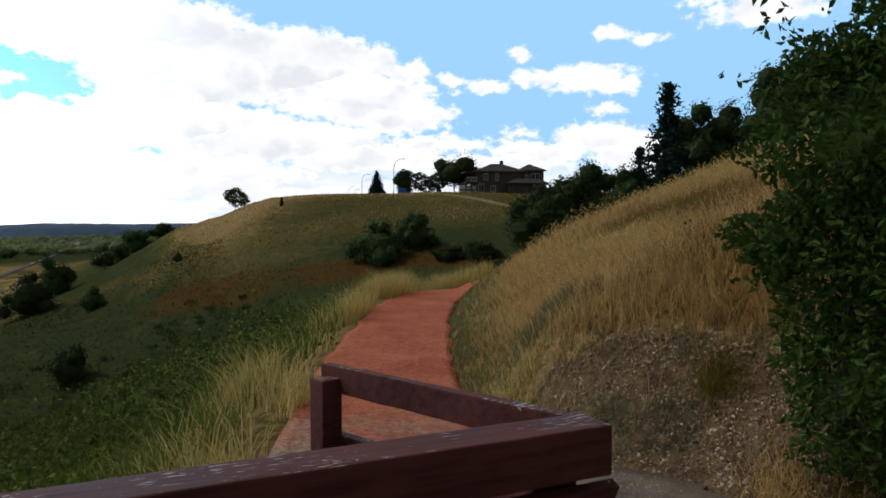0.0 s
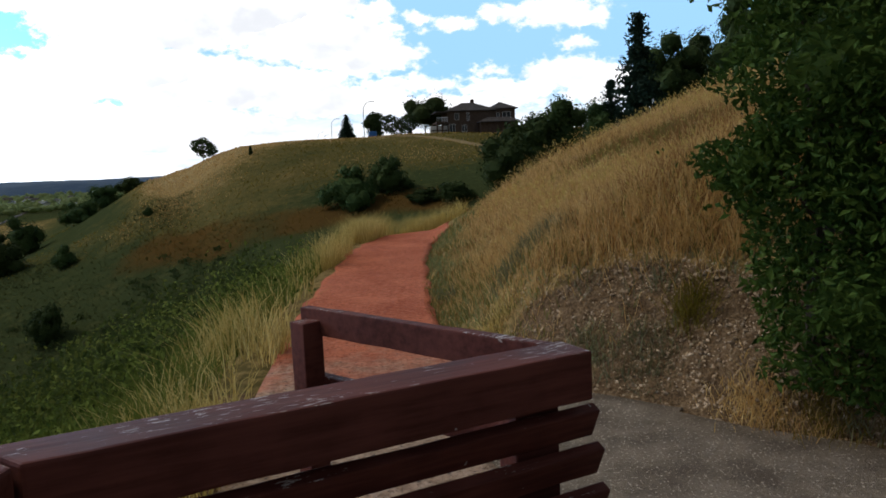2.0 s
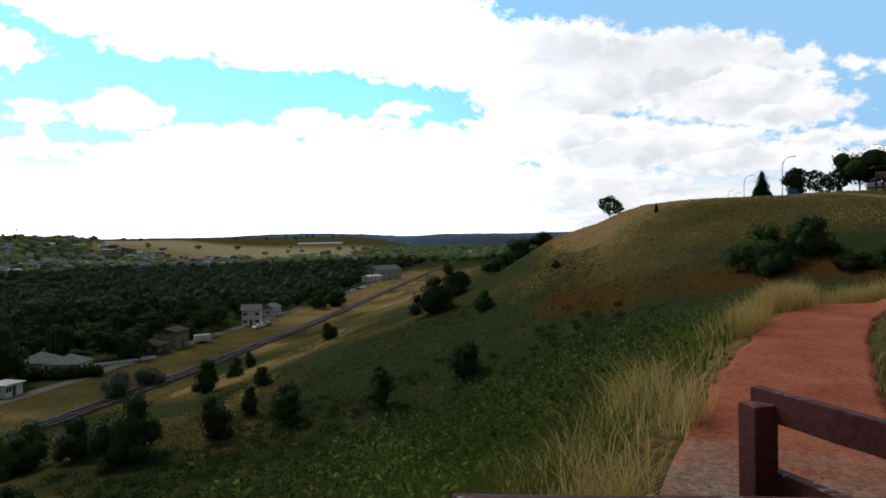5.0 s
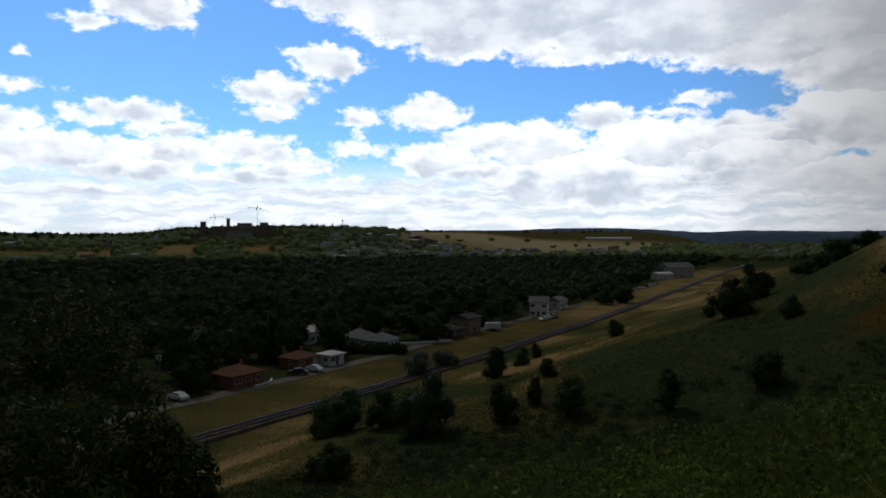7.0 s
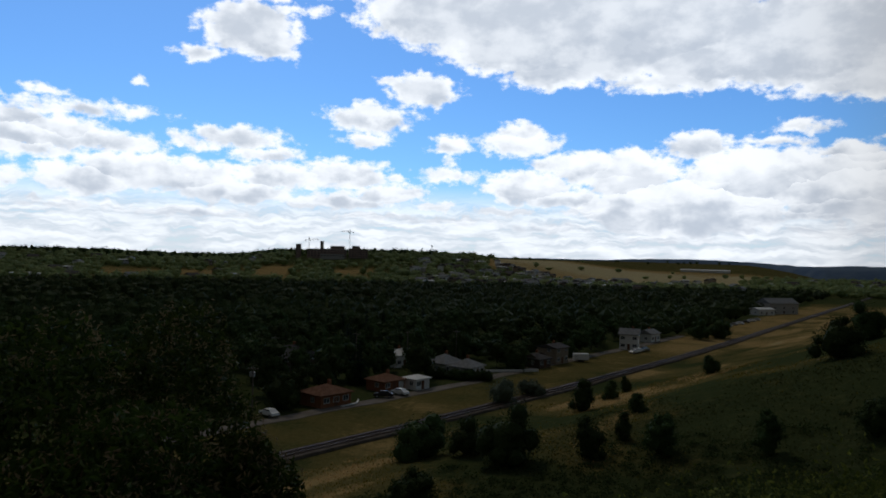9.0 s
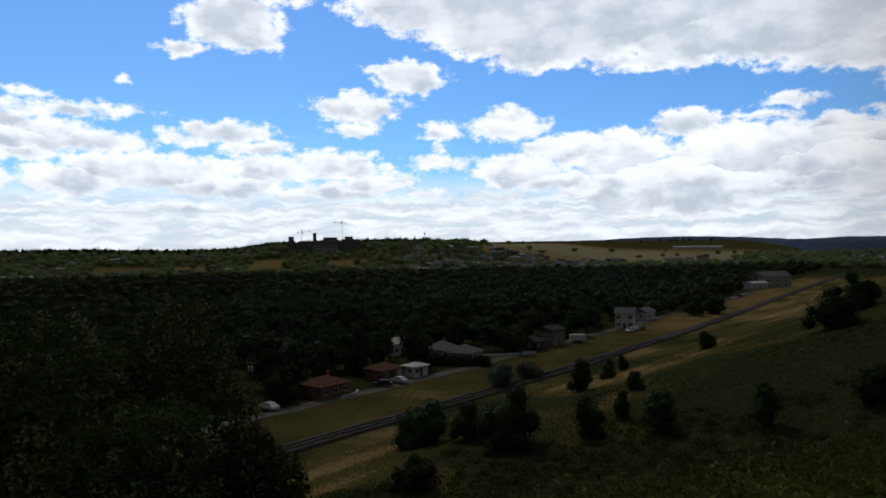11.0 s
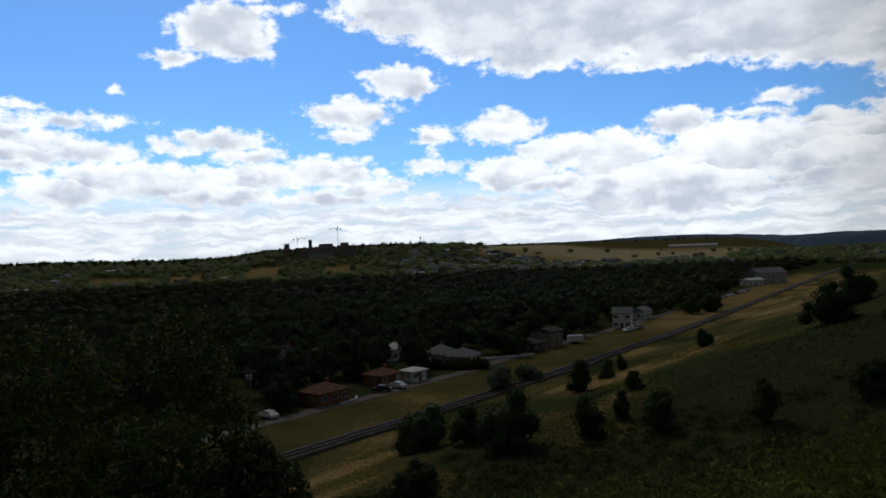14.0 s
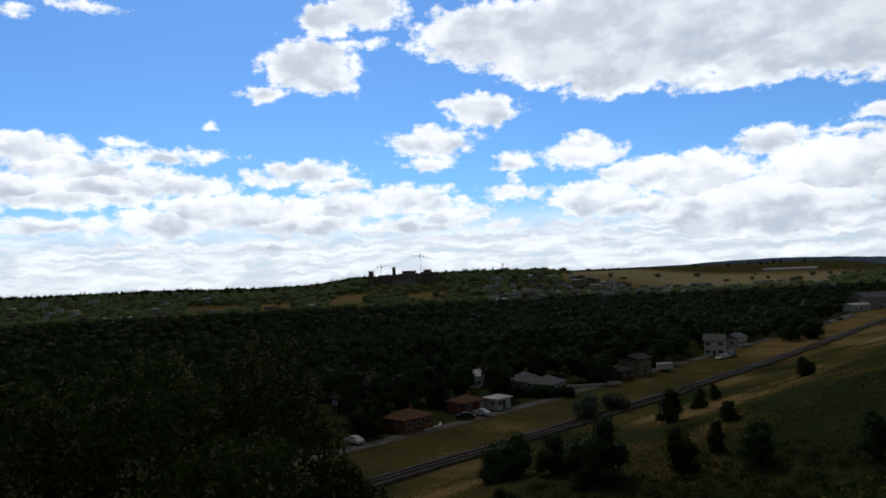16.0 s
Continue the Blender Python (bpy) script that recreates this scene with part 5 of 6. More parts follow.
bm.to_mesh(sleeper_mesh)
bm.free()
sleeper_mesh.materials.append(M_SLEEPER)
for yy in np.arange(28, 178, 0.62)[:240]:
    xx = float(track_x(yy))
    slope = float((track_x(yy + 0.5) - track_x(yy - 0.5)))
    shared("sleeper", sleeper_mesh, railway, pose(xx, yy, ground_at(xx, yy) + 0.46, 0, 0, -math.degrees(math.atan(slope))))

# ---- town ----
ys = np.linspace(-80, 250, 150)
ribbon("lane", track_x(ys) - 23 - 2.5 * smooth(95, 130, ys), ys, 2.0, M_ROAD, 0.10, "pale gravel lane behind the town houses", "road", 4, 0.4, 6)
M_WIN = material("window_glass", (0.03, 0.035, 0.04), (0.06, 0.07, 0.08), 1.0, 0.08, 0.0, 5.0)
M_FRAME = material("white_trim", (0.62, 0.62, 0.60), (0.74, 0.74, 0.72), 2.0, 0.6, 0.05, 20.0)
M_BRICK_O = material("orange_brick", (0.20, 0.085, 0.045), (0.29, 0.13, 0.07), 2.0, 0.85, 0.3, 25.0)
M_ROOF_B = material("brown_shingles", (0.13, 0.065, 0.04), (0.21, 0.11, 0.07), 1.2, 0.9, 0.5, 18.0)
M_ROOF_G = material("grey_shingles", (0.16, 0.165, 0.17), (0.26, 0.265, 0.27), 1.2, 0.9, 0.5, 18.0)
M_ROOF_D = material("dark_shingles", (0.055, 0.05, 0.05), (0.10, 0.092, 0.09), 1.2, 0.9, 0.5, 18.0)
M_SIDING = material("white_siding", (0.66, 0.66, 0.64), (0.78, 0.78, 0.76), 1.0, 0.7, 0.15, 14.0, stretch=(0.3, 0.3, 6))
M_STUCCO = material("brown_stucco", (0.085, 0.060, 0.048), (0.125, 0.090, 0.072), 1.5, 0.9, 0.3, 22.0)
M_STUCCO_L = material("tan_stucco", (0.24, 0.19, 0.14), (0.33, 0.27, 0.21), 1.5, 0.9, 0.3, 22.0)
M_CONCRETE = material("pale_concrete", (0.36, 0.35, 0.33), (0.48, 0.47, 0.45), 1.0, 0.85, 0.2, 14.0)
M_HOSPITAL = material("hospital_brick", (0.26, 0.19, 0.165), (0.36, 0.27, 0.235), 0.2, 0.85, 0.2, 2.0)
M_STEEL = material("galvanised_steel", (0.28, 0.29, 0.30), (0.40, 0.41, 0.42), 3.0, 0.45, 0.05, 30.0, metal=0.6)
M_WHITE = material("white_metal", (0.66, 0.66, 0.65), (0.78, 0.78, 0.77), 2.0, 0.35, 0.03, 20.0)
M_BLACK = material("black_paint", (0.012, 0.012, 0.014), (0.03, 0.03, 0.034), 2.0, 0.3, 0.03, 20.0)
M_TYRE = material("tyre_rubber", (0.015, 0.015, 0.015), (0.03, 0.03, 0.03), 4.0, 0.9, 0.2, 40.0)
M_WOODPOLE = material("pole_timber", (0.12, 0.10, 0.085), (0.20, 0.17, 0.15), 3.0, 0.9, 0.4, 25.0, stretch=(4, 4, 1))
M_CRANE = material("crane_paint", (0.35, 0.33, 0.28), (0.45, 0.42, 0.36), 2.0, 0.5, 0.05, 20.0)
M_TARP = material("blue_tarpaulin", (0.03, 0.14, 0.42), (0.05, 0.20, 0.52), 2.0, 0.5, 0.2, 12.0)


def roof_bm(w, d, z, rise, over=0.45, hip=True, m=None):
    """A hipped or gabled roof with eaves of some thickness."""
    bm = bmesh.new()
    x, y = w / 2 + over, d / 2 + over
    r = max(0.05, x - (y if hip else 0.0)) if x >= y else 0.05
    lo = [bm.verts.new((sx * x, sy * y, z)) for sx, sy in ((-1, -1), (1, -1), (1, 1), (-1, 1))]
    up = [bm.verts.new((sx * x, sy * y, z + 0.18)) for sx, sy in ((-1, -1), (1, -1), (1, 1), (-1, 1))]
    a, b = bm.verts.new((-r, 0, z + rise)), bm.verts.new((r, 0, z + rise))
    bm.faces.new(lo[::-1])
    for i in range(4):
        bm.faces.new((lo[i], lo[(i + 1) % 4], up[(i + 1) % 4], up[i]))
    bm.faces.new((up[0], up[1], b, a))
    bm.faces.new((up[2], up[3], a, b))
    bm.faces.new((up[1], up[2], b))
    bm.faces.new((up[3], up[0], a))
    if m is not None:
        bmesh.ops.transform(bm, matrix=m, verts=bm.verts)
    return bm


def window(parent, at, wide, high, turn=0.0):
    """Window whose outer face looks along -y before turning; frame, sill and two panes."""
    m = pose(at[0], at[1], at[2], 0, 0, turn)
    bm = bmesh.new()
    t = 0.08
    for lo, hi in (((-wide / 2, -0.06, 0), (-wide / 2 + t, 0.06, high)), ((wide / 2 - t, -0.06, 0), (wide / 2, 0.06, high)),
                   ((-wide / 2, -0.06, 0), (wide / 2, 0.06, t)), ((-wide / 2, -0.06, high - t), (wide / 2, 0.06, high)), ((-t / 2, -0.05, t), (t / 2, 0.05, high - t))):
        add_box(bm, lo, hi, m)
    w = part("window", bm, M_FRAME, parent)
    for s in (-1, 1):
        part("pane", box((min(0, s * (wide / 2 - t)) + 0.02, -0.02, t), (max(0, s * (wide / 2 - t)) - 0.02, 0.02, high - t), m), M_WIN, w)
    return w


def house(at, w, d, wall_h, rise, wall, roof, label, rz, hip=True, garage=False, group="town houses", chimney=True, wide_win=1.6):
    ob = thing("house", at, label, "house", group, rz)
    part("wall", box((-w / 2, -d / 2, -0.6), (w / 2, d / 2, wall_h)), wall, ob)
    rf = part("roof", roof_bm(w, d, wall_h, rise, 0.5, hip), roof, ob)
    if not hip:
        for s in (-1, 1):
            bm = bmesh.new()
            v = [bm.verts.new(q) for q in ((s * (w / 2 + 0.02), -d / 2, wall_h + 0.05), (s * (w / 2 + 0.02), d / 2, wall_h + 0.05), (s * (w / 2 + 0.02), 0, wall_h + rise * 0.9))]
            bm.faces.new(v if s > 0 else v[::-1])
            bmesh.ops.solidify(bm, geom=bm.faces[:], thickness=0.06)
            part("gable", bm, wall, ob)
    if chimney:
        part("chimney", box((w * 0.12, 0.1, wall_h + rise * 0.35), (w * 0.12 + 0.7, 0.7, wall_h + rise + 0.7), None, 0.04), M_BRICK_O, rf)
    levels = (1.0,) if wall_h < 4.2 else (1.0, 3.7)
    for z in levels:
        for k in np.linspace(-0.32, 0.32, 3 if w > 8 else 2):
            if not (garage and k > 0.2 and z < 2):
                window(ob, (k * w, -d / 2, z), wide_win, 1.15)
        for s in (-1, 1):
            window(ob, (s * w / 2, -d * 0.12, z), 1.2, 1.1, 90 * s)
    if garage:
        part("garage_door", box((w * 0.22, -d / 2 - 0.04, 0.05), (w * 0.46, -d / 2 + 0.02, 2.2), None, 0.02), M_FRAME, ob)
    part("door", box((-0.5, -d / 2 - 0.05, 0.1), (0.45, -d / 2 + 0.02, 2.15), None, 0.02), M_ROOF_B, ob)
    return ob


TOWN_TURN = 109.0  # front walls face the railway


def on_town(az, d):
    v = spot(az, d)
    return Vector((v.x, v.y, v.z))


house(on_town(68.6, 153), 8.2, 7.0, 2.6, 1.7, M_BRICK_O, M_ROOF_B, "orange brick bungalow with a brown hipped roof", TOWN_TURN, True, False, "town houses", True)
house(on_town(63.9, 170), 6.8, 6.0, 2.4, 1.5, M_BRICK_O, M_ROOF_B, "small orange brick bungalow with brown hipped roof", TOWN_TURN, True, True)
house(on_town(61.4, 172), 4.6, 4.2, 2.5, 0.9, M_SIDING, M_FRAME, "white garage with a pale metal roof", TOWN_TURN, True, True, "town houses", False)
house(on_town(59.2, 198), 7.6, 7.0, 2.8, 2.3, M_SIDING, M_ROOF_G, "white house with a steep grey shingle roof", TOWN_TURN, True)
house(on_town(57.4, 193), 7.2, 6.8, 2.5, 2.1, M_SIDING, M_ROOF_G, "white house with a steep grey shingle roof", TOWN_TURN + 8, True)
house(on_town(50.6, 224), 7.0, 7.0, 4.8, 1.2, M_STUCCO_L, M_ROOF_D, "tan two-storey house with a shallow dark roof", TOWN_TURN, False)
house(on_town(51.9, 214), 6.0, 6.5, 2.6, 1.6, M_STUCCO, M_ROOF_D, "brown single-storey house with a dark roof", TOWN_TURN, False)
house(on_town(44.7, 270), 6.5, 6.5, 5.4, 2.2, M_SIDING, M_ROOF_G, "white two-storey house with a grey gabled roof", TOWN_TURN - 70, False)
house(on_town(43.3, 300), 8.0, 6.0, 3.2, 1.8, M_SIDING, M_ROOF_G, "long white house with a grey gabled roof", TOWN_TURN, False)
house(on_town(63.0, 208), 7.0, 6.0, 3.4, 1.6, M_SIDING, M_FRAME, "white house half hidden among trees", TOWN_TURN, False)
house(on_town(58.6, 226), 8.0, 7.0, 3.6, 2.0, M_STUCCO_L, M_ROOF_B, "tan house half hidden among trees", TOWN_TURN, True)
house(on_town(71.5, 196), 13.0, 9.0, 4.6, 2.8, M_STUCCO, M_ROOF_D, "dark roofed house half hidden among trees", TOWN_TURN, True)
house(on_town(34.3, 530), 24.0, 12.0, 7.0, 3.5, M_CONCRETE, M_ROOF_G, "large pale hall with a grey gabled roof", TOWN_TURN - 30, False, False, "town houses", False, 2.2)
house(on_town(35.3, 508), 13.0, 8.0, 3.6, 1.2, M_SIDING, M_FRAME, "low white annexe beside the large hall", TOWN_TURN - 30, False, False, "town houses", False)


def car(at, paint, label, rz):
    ob = thing("car", at, label, "car", "parked cars", rz)
    bm = bmesh.new()
    prof = [(-2.2, 0.35), (-2.25, 0.75), (-1.9, 0.95), (-1.2, 1.0), (-0.7, 1.45), (0.9, 1.5), (1.7, 1.0), (2.2, 0.9), (2.25, 0.4)]
    rows = [[bm.verts.new((x, s * (0.86 if z < 1.1 else 0.70), z)) for x, z in prof] for s in (-1, 1)]
    for i in range(len(prof)):
        j = (i + 1) % len(prof)
        bm.faces.new((rows[0][i], rows[1][i], rows[1][j], rows[0][j]))
    bm.faces.new(rows[0])
    bm.faces.new(rows[1][::-1])
    bmesh.ops.recalc_face_normals(bm, faces=bm.faces)
    part("body", bm, paint, ob)
    for s in (-1, 1):
        part("side_window", box((-0.75, s * 0.76 - 0.03, 1.02), (1.15, s * 0.76 + 0.03, 1.38)), M_WIN, ob)
    part("windscreen", box((-0.03, -0.62, -0.28), (0.03, 0.62, 0.28), pose(-0.97, 0, 1.23, 0, 45, 0)), M_WIN, ob)
    for x in (-1.4, 1.4):
        for s in (-1, 1):
            wh = part("wheel", tube([(x, s * 0.78, 0.32), (x, s * 0.92, 0.32)], [0.33, 0.33], 14), M_TYRE, ob)
            part("rim", tube([(x, s * 0.90, 0.32), (x, s * 0.935, 0.32)], [0.2, 0.2], 10), M_STEEL, wh)
    return ob


for a, d, mt, lb, rz in ((72.9, 142, M_WHITE, "white car parked on the gravel lane", 19), (64.0, 160, M_BLACK, "dark car parked beside a brick bungalow", 60), (62.7, 163, M_WHITE, "silver white car parked beside a garage", 20),
                         (44.3, 258, M_WHITE, "white car parked before a white house", 100), (44.0, 262, M_WHITE, "white car parked before a white house", 100), (43.6, 266, M_STEEL, "grey car parked before a white house", 100),
                         (37.6, 395, M_WHITE, "car parked in a row by the railway", 25), (37.2, 405, M_STEEL, "car parked in a row by the railway", 25), (36.8, 415, M_WHITE, "car parked in a row by the railway", 25),
                         (36.4, 428, M_BLACK, "car parked in a row by the railway", 25), (36.0, 440, M_WHITE, "car parked in a row by the railway", 25), (35.7, 452, M_STEEL, "car parked in a row by the railway", 25)):
    q = spot(a, d)
    car((q.x, q.y, q.z + (0.10 if d < 170 else 0.03)), mt, lb, rz)

q = spot(48.4, 229)
trailer = thing("cargo_trailer", q, "white enclosed cargo trailer parked beside the lane", "trailer", "", 62)
part("body", box((-2.4, -1.1, 0.55), (2.4, 1.1, 2.6), None, 0.12), M_WHITE, trailer)
part("door", box((2.40, -0.9, 0.65), (2.44, 0.9, 2.45), None, 0.01), M_FRAME, trailer)
part("stripe", box((-2.3, -1.115, 0.6), (2.3, 1.115, 0.75)), M_BLACK, trailer)
for x in (-0.5, 0.5):
    for s in (-1, 1):
        part("wheel", tube([(x, s * 0.95, 0.36), (x, s * 1.14, 0.36)], [0.36, 0.36], 14), M_TYRE, trailer)
part("tow_bar", tube([(-2.4, 0, 0.55), (-3.6, 0, 0.5)], [0.06, 0.05], 6), M_BLACK, trailer)
part("jack", tube([(-3.4, 0, 0.6), (-3.4, 0, -0.15)], [0.04, 0.04], 6), M_BLACK, trailer)


def low_wall(ends, high, wide, label):
    """Pale concrete edging run between ground points given as azimuth and distance."""
    ob = thing("garden_wall", (0, 0, 0), label, "wall", "garden walls")
    for (a0, d0), (a1, d1) in zip(ends, ends[1:]):
        p0, p1 = spot(a0, d0), spot(a1, d1)
        part("wall_length", beam(p0 + Vector((0, 0, high)), p1 + Vector((0, 0, high)), wide, high + 0.4, (0, 0), 0.02), M_FRAME, ob)


low_wall(((55.9, 199.5), (53.8, 201.5), (51.7, 205.0)), 0.7, 0.4, "long low pale concrete wall beside the lane")
low_wall(((66.0, 156.5), (66.1, 153.0), (67.3, 149.5)), 0.35, 0.35, "white kerb round a garden beside the lane")


def utility_pole(at, h, rz, cans=0):
    ob = thing("utility_pole", at, "weathered timber power pole with a crossarm", "utility pole", "power poles", rz)
    part("pole", tube([(0, 0, -0.5), (0, 0, h)], [0.17, 0.11], 8), M_WOODPOLE, ob)
    arm = part("crossarm", box((-1.2, -0.06, h - 0.7), (1.2, 0.06, h - 0.55)), M_WOODPOLE, ob)
    for x in (-1.1, -0.4, 0.4, 1.1):
        part("insulator", tube([(x, 0, h - 0.55), (x, 0, h - 0.3)], [0.05, 0.04], 6), M_CONCRETE, arm)
    for i in range(cans):
        part("transformer", tube([(-0.35 + 0.7 * i, -0.3, h - 2.2), (-0.35 + 0.7 * i, -0.3, h - 1.2)], [0.26, 0.26], 10), M_STEEL, ob)


utility_pole(spot(74.2, 148), 9.0, 40, 2)
for a, d in ((62.2, 206), (72.6, 190), (66.3, 200), (58.3, 212)):
    utility_pole(spot(a, d), 10.5, 30)
wires = thing("power_lines", (0, 0, 0), "thin dark power lines strung between poles", "cable")
for (a0, d0), (a1, d1) in (((72.6, 190), (66.3, 200)), ((66.3, 200), (62.2, 206)), ((62.2, 206), (58.3, 212))):
    for off in (-1.0, 1.0):
        p0, p1 = spot(a0, d0) + Vector((off * 0.3, off, 10.0)), spot(a1, d1) + Vector((off * 0.3, off, 10.0))
        part("wire", tube([p0.lerp(p1, t) - Vector((0, 0, 1.2 * 4 * t * (1 - t))) for t in np.linspace(0, 1, 9)], [0.025] * 9, 4), M_BLACK, wires)

# ---- the house on the hill ----
q = spot(-5.0, 172)
villa = thing("hill_house", (q.x, q.y, q.z + 0.6), "large brown two-storey house with hipped roofs on the hilltop", "house", "", 8)
villa.scale = (0.86, 0.84, 0.98)
part("wall", box((-9.0, -5.0, -0.8), (4.0, 5.0, 5.2)), M_STUCCO, villa)
part("wing_wall", box((4.0, -4.0, -0.8), (10.0, 6.0, 5.6)), M_STUCCO, villa)
part("garage_wall", box((-0.5, -7.6, -0.8), (9.8, -4.0, 2.3)), M_STUCCO, villa)
part("roof", roof_bm(13, 10, 5.2, 2.3, 0.7, True, pose(-2.5, 0, 0)), M_ROOF_D, villa)
part("wing_roof", roof_bm(6, 10, 5.6, 2.0, 0.7, True, pose(7, 1, 0)), M_ROOF_D, villa)
part("garage_roof", roof_bm(10.3, 4.6, 2.3, 1.3, 0.5, True, pose(4.65, -6.2, 0)), M_ROOF_D, villa)
part("chimney", box((-1.4, 0.2, 6.0), (-0.5, 1.1, 8.3), None, 0.04), M_STUCCO, villa)
for x, z, w, h in ((-6.5, 3.2, 1.2, 1.6), (-3.4, 3.0, 0.8, 1.9), (-7.8, 0.3, 1.6, 2.0), (-4.5, 0.4, 1.4, 1.6)):
    window(villa, (x, -5.0, z), w, h)
window(villa, (7.6, -4.0, 3.4), 2.4, 1.5)
window(villa, (5.2, -4.0, 3.4), 0.9, 1.3)
balc = part("balcony", box((-12.2, -5.6, 2.55), (-9.0, 1.5, 2.8)), M_STUCCO, villa)
for x in (-12.0, -10.6):
    part("balcony_post", box((x - 0.2, -5.5, -0.8), (x + 0.2, -5.1, 2.55)), M_STUCCO, balc)
part("balcony_post", box((-12.2, 1.0, -0.8), (-11.8, 1.4, 2.55)), M_STUCCO, balc)
for x in np.linspace(-12.1, -9.2, 8):
    part("baluster", box((x - 0.03, -5.55, 2.8), (x + 0.03, -5.49, 3.8)), M_FRAME, balc)
part("handrail", box((-12.2, -5.6, 3.8), (-9.0, -5.44, 3.9)), M_FRAME, balc)
part("awning", box((-12.4, -5.8, 5.0), (-9.0, 1.7, 5.25)), M_ROOF_D, villa)
q = spot(-2.15, 168)
camper = thing("parked_camper", q, "white camper trailer parked beside the house", "trailer", "", 4)
part("body", box((-2.6, -1.1, 0.5), (2.6, 1.1, 2.3), None, 0.15), M_WHITE, camper)
part("stripe", box((-2.5, -1.12, 1.1), (2.5, 1.12, 1.4)), M_ROOF_D, camper)
for x in (-0.4, 0.4):
    part("wheel", tube([(x, -1.14, 0.34), (x, -0.9, 0.34)], [0.34, 0.34], 12), M_TYRE, camper)
    part("wheel", tube([(x, 0.9, 0.34), (x, 1.14, 0.34)], [0.34, 0.34], 12), M_TYRE, camper)
q = spot(3.3, 160)
tarp = thing("covered_box", q, "box under a bright blue tarpaulin on the hilltop", "cover")
part("cover", box((-0.9, -0.7, -0.1), (0.9, 0.7, 1.4), None, 0.2), M_TARP, tarp)


def street_lamp(at, h, rz):
    ob = thing("street_lamp", at, "tall grey street lamp with a curved arm", "street lamp", "street lamps", rz)
    part("pole", tube([(0, 0, -0.3), (0, 0, h * 0.72), (0.12, 0, h * 0.84), (0.5, 0, h * 0.93), (1.1, 0, h * 0.98), (1.9, 0, h)], [0.13, 0.09, 0.08, 0.07, 0.06, 0.05], 8), M_STEEL, ob)
    part("lamp_head", box((1.8, -0.16, h - 0.1), (2.7, 0.16, h + 0.06), None, 0.05), M_STEEL, ob)


street_lamp(spot(3.95, 168), 8.8, 5)
street_lamp(spot(6.5, 232), 8.8, 5)
street_lamp(spot(7.6, 320), 8.8, 5)
street_lamp(spot(7.15, 345), 8.8, 5)

# ---- town trees ----
gt = np.random.RandomState(90)
OPEN_SPOTS = [(68.4, 153, 2.6), (63.9, 170, 2.4), (61.3, 171, 2.0), (59.0, 196, 2.2), (57.2, 192, 2.0), (50.6, 222, 1.8), (51.9, 214, 1.2), (44.6, 270, 1.3), (43.2, 296, 1.4), (34.4, 530, 2.0), (35.4, 505, 1.6),
              (72.9, 142, 2.2), (48.4, 229, 1.4), (37.0, 415, 1.2), (63.0, 206, 0.7), (74.2, 148, 0.8)]


def free_of_houses(x, y):
    a, r = np.degrees(np.arctan2(-x, y)), np.hypot(x, y)
    ok = np.ones(x.shape, bool)
    for ha, hd, half in OPEN_SPOTS:
        ok &= ~((np.abs(a - ha) < half) & (r < hd + 9))
    return ok


p = polar(gt, 9000, 31, 112, 150, 460, lambda x, y: (x < track_x(y) - 29) * free_of_houses(x, y), 0.7)
p = spaced(p, 8.8)
p = p[np.argsort(np.hypot(p[:, 0], p[:, 1]))]
kinds = []
for i in range(7):
    g = random.Random(200 + i)
    w, h = g.uniform(9.5, 12.5), g.uniform(8.5, 12.0)
    blobs = blob_set(g, w, h, 1.2, 7)
    tm = bpy.data.meshes.new("trunk")
    bm = trunk_bm(blobs[:5], h, 0.22, i)
    bm.to_mesh(tm)
    bm.free()
    tm.materials.append(M_BARK)
    kinds.append((tm, crown_mesh("crown", blobs, 520, 0.80, M_LEAF_FAR, 210 + i, True, 0.6, 0.35, 1)))
spruce_kind = spruce("town_spruce", spot(66.0, 176), 11.0, 5.0, "dark spruce among the town houses", 230, "town trees", 1500, 190)
near_town = p[:270]
for i, q in enumerate(near_town):
    m = pose(q[0], q[1], ground_at(*q) - 0.1, 0, 0, gt.uniform(0, 360)) @ Matrix.Diagonal((*([gt.uniform(0.72, 1.12)] * 2), gt.uniform(0.7, 1.12), 1))
    if i % 14 == 3:
        copy_thing(spruce_kind, m)
        continue
    ob = new("town_tree")
    ob.matrix_basis = m
    tagged(ob, "full dark green street tree among the town houses", "tree", "town trees")
    shared("trunk", kinds[i % 7][0], ob)
    shared("crown", kinds[i % 7][1], ob)


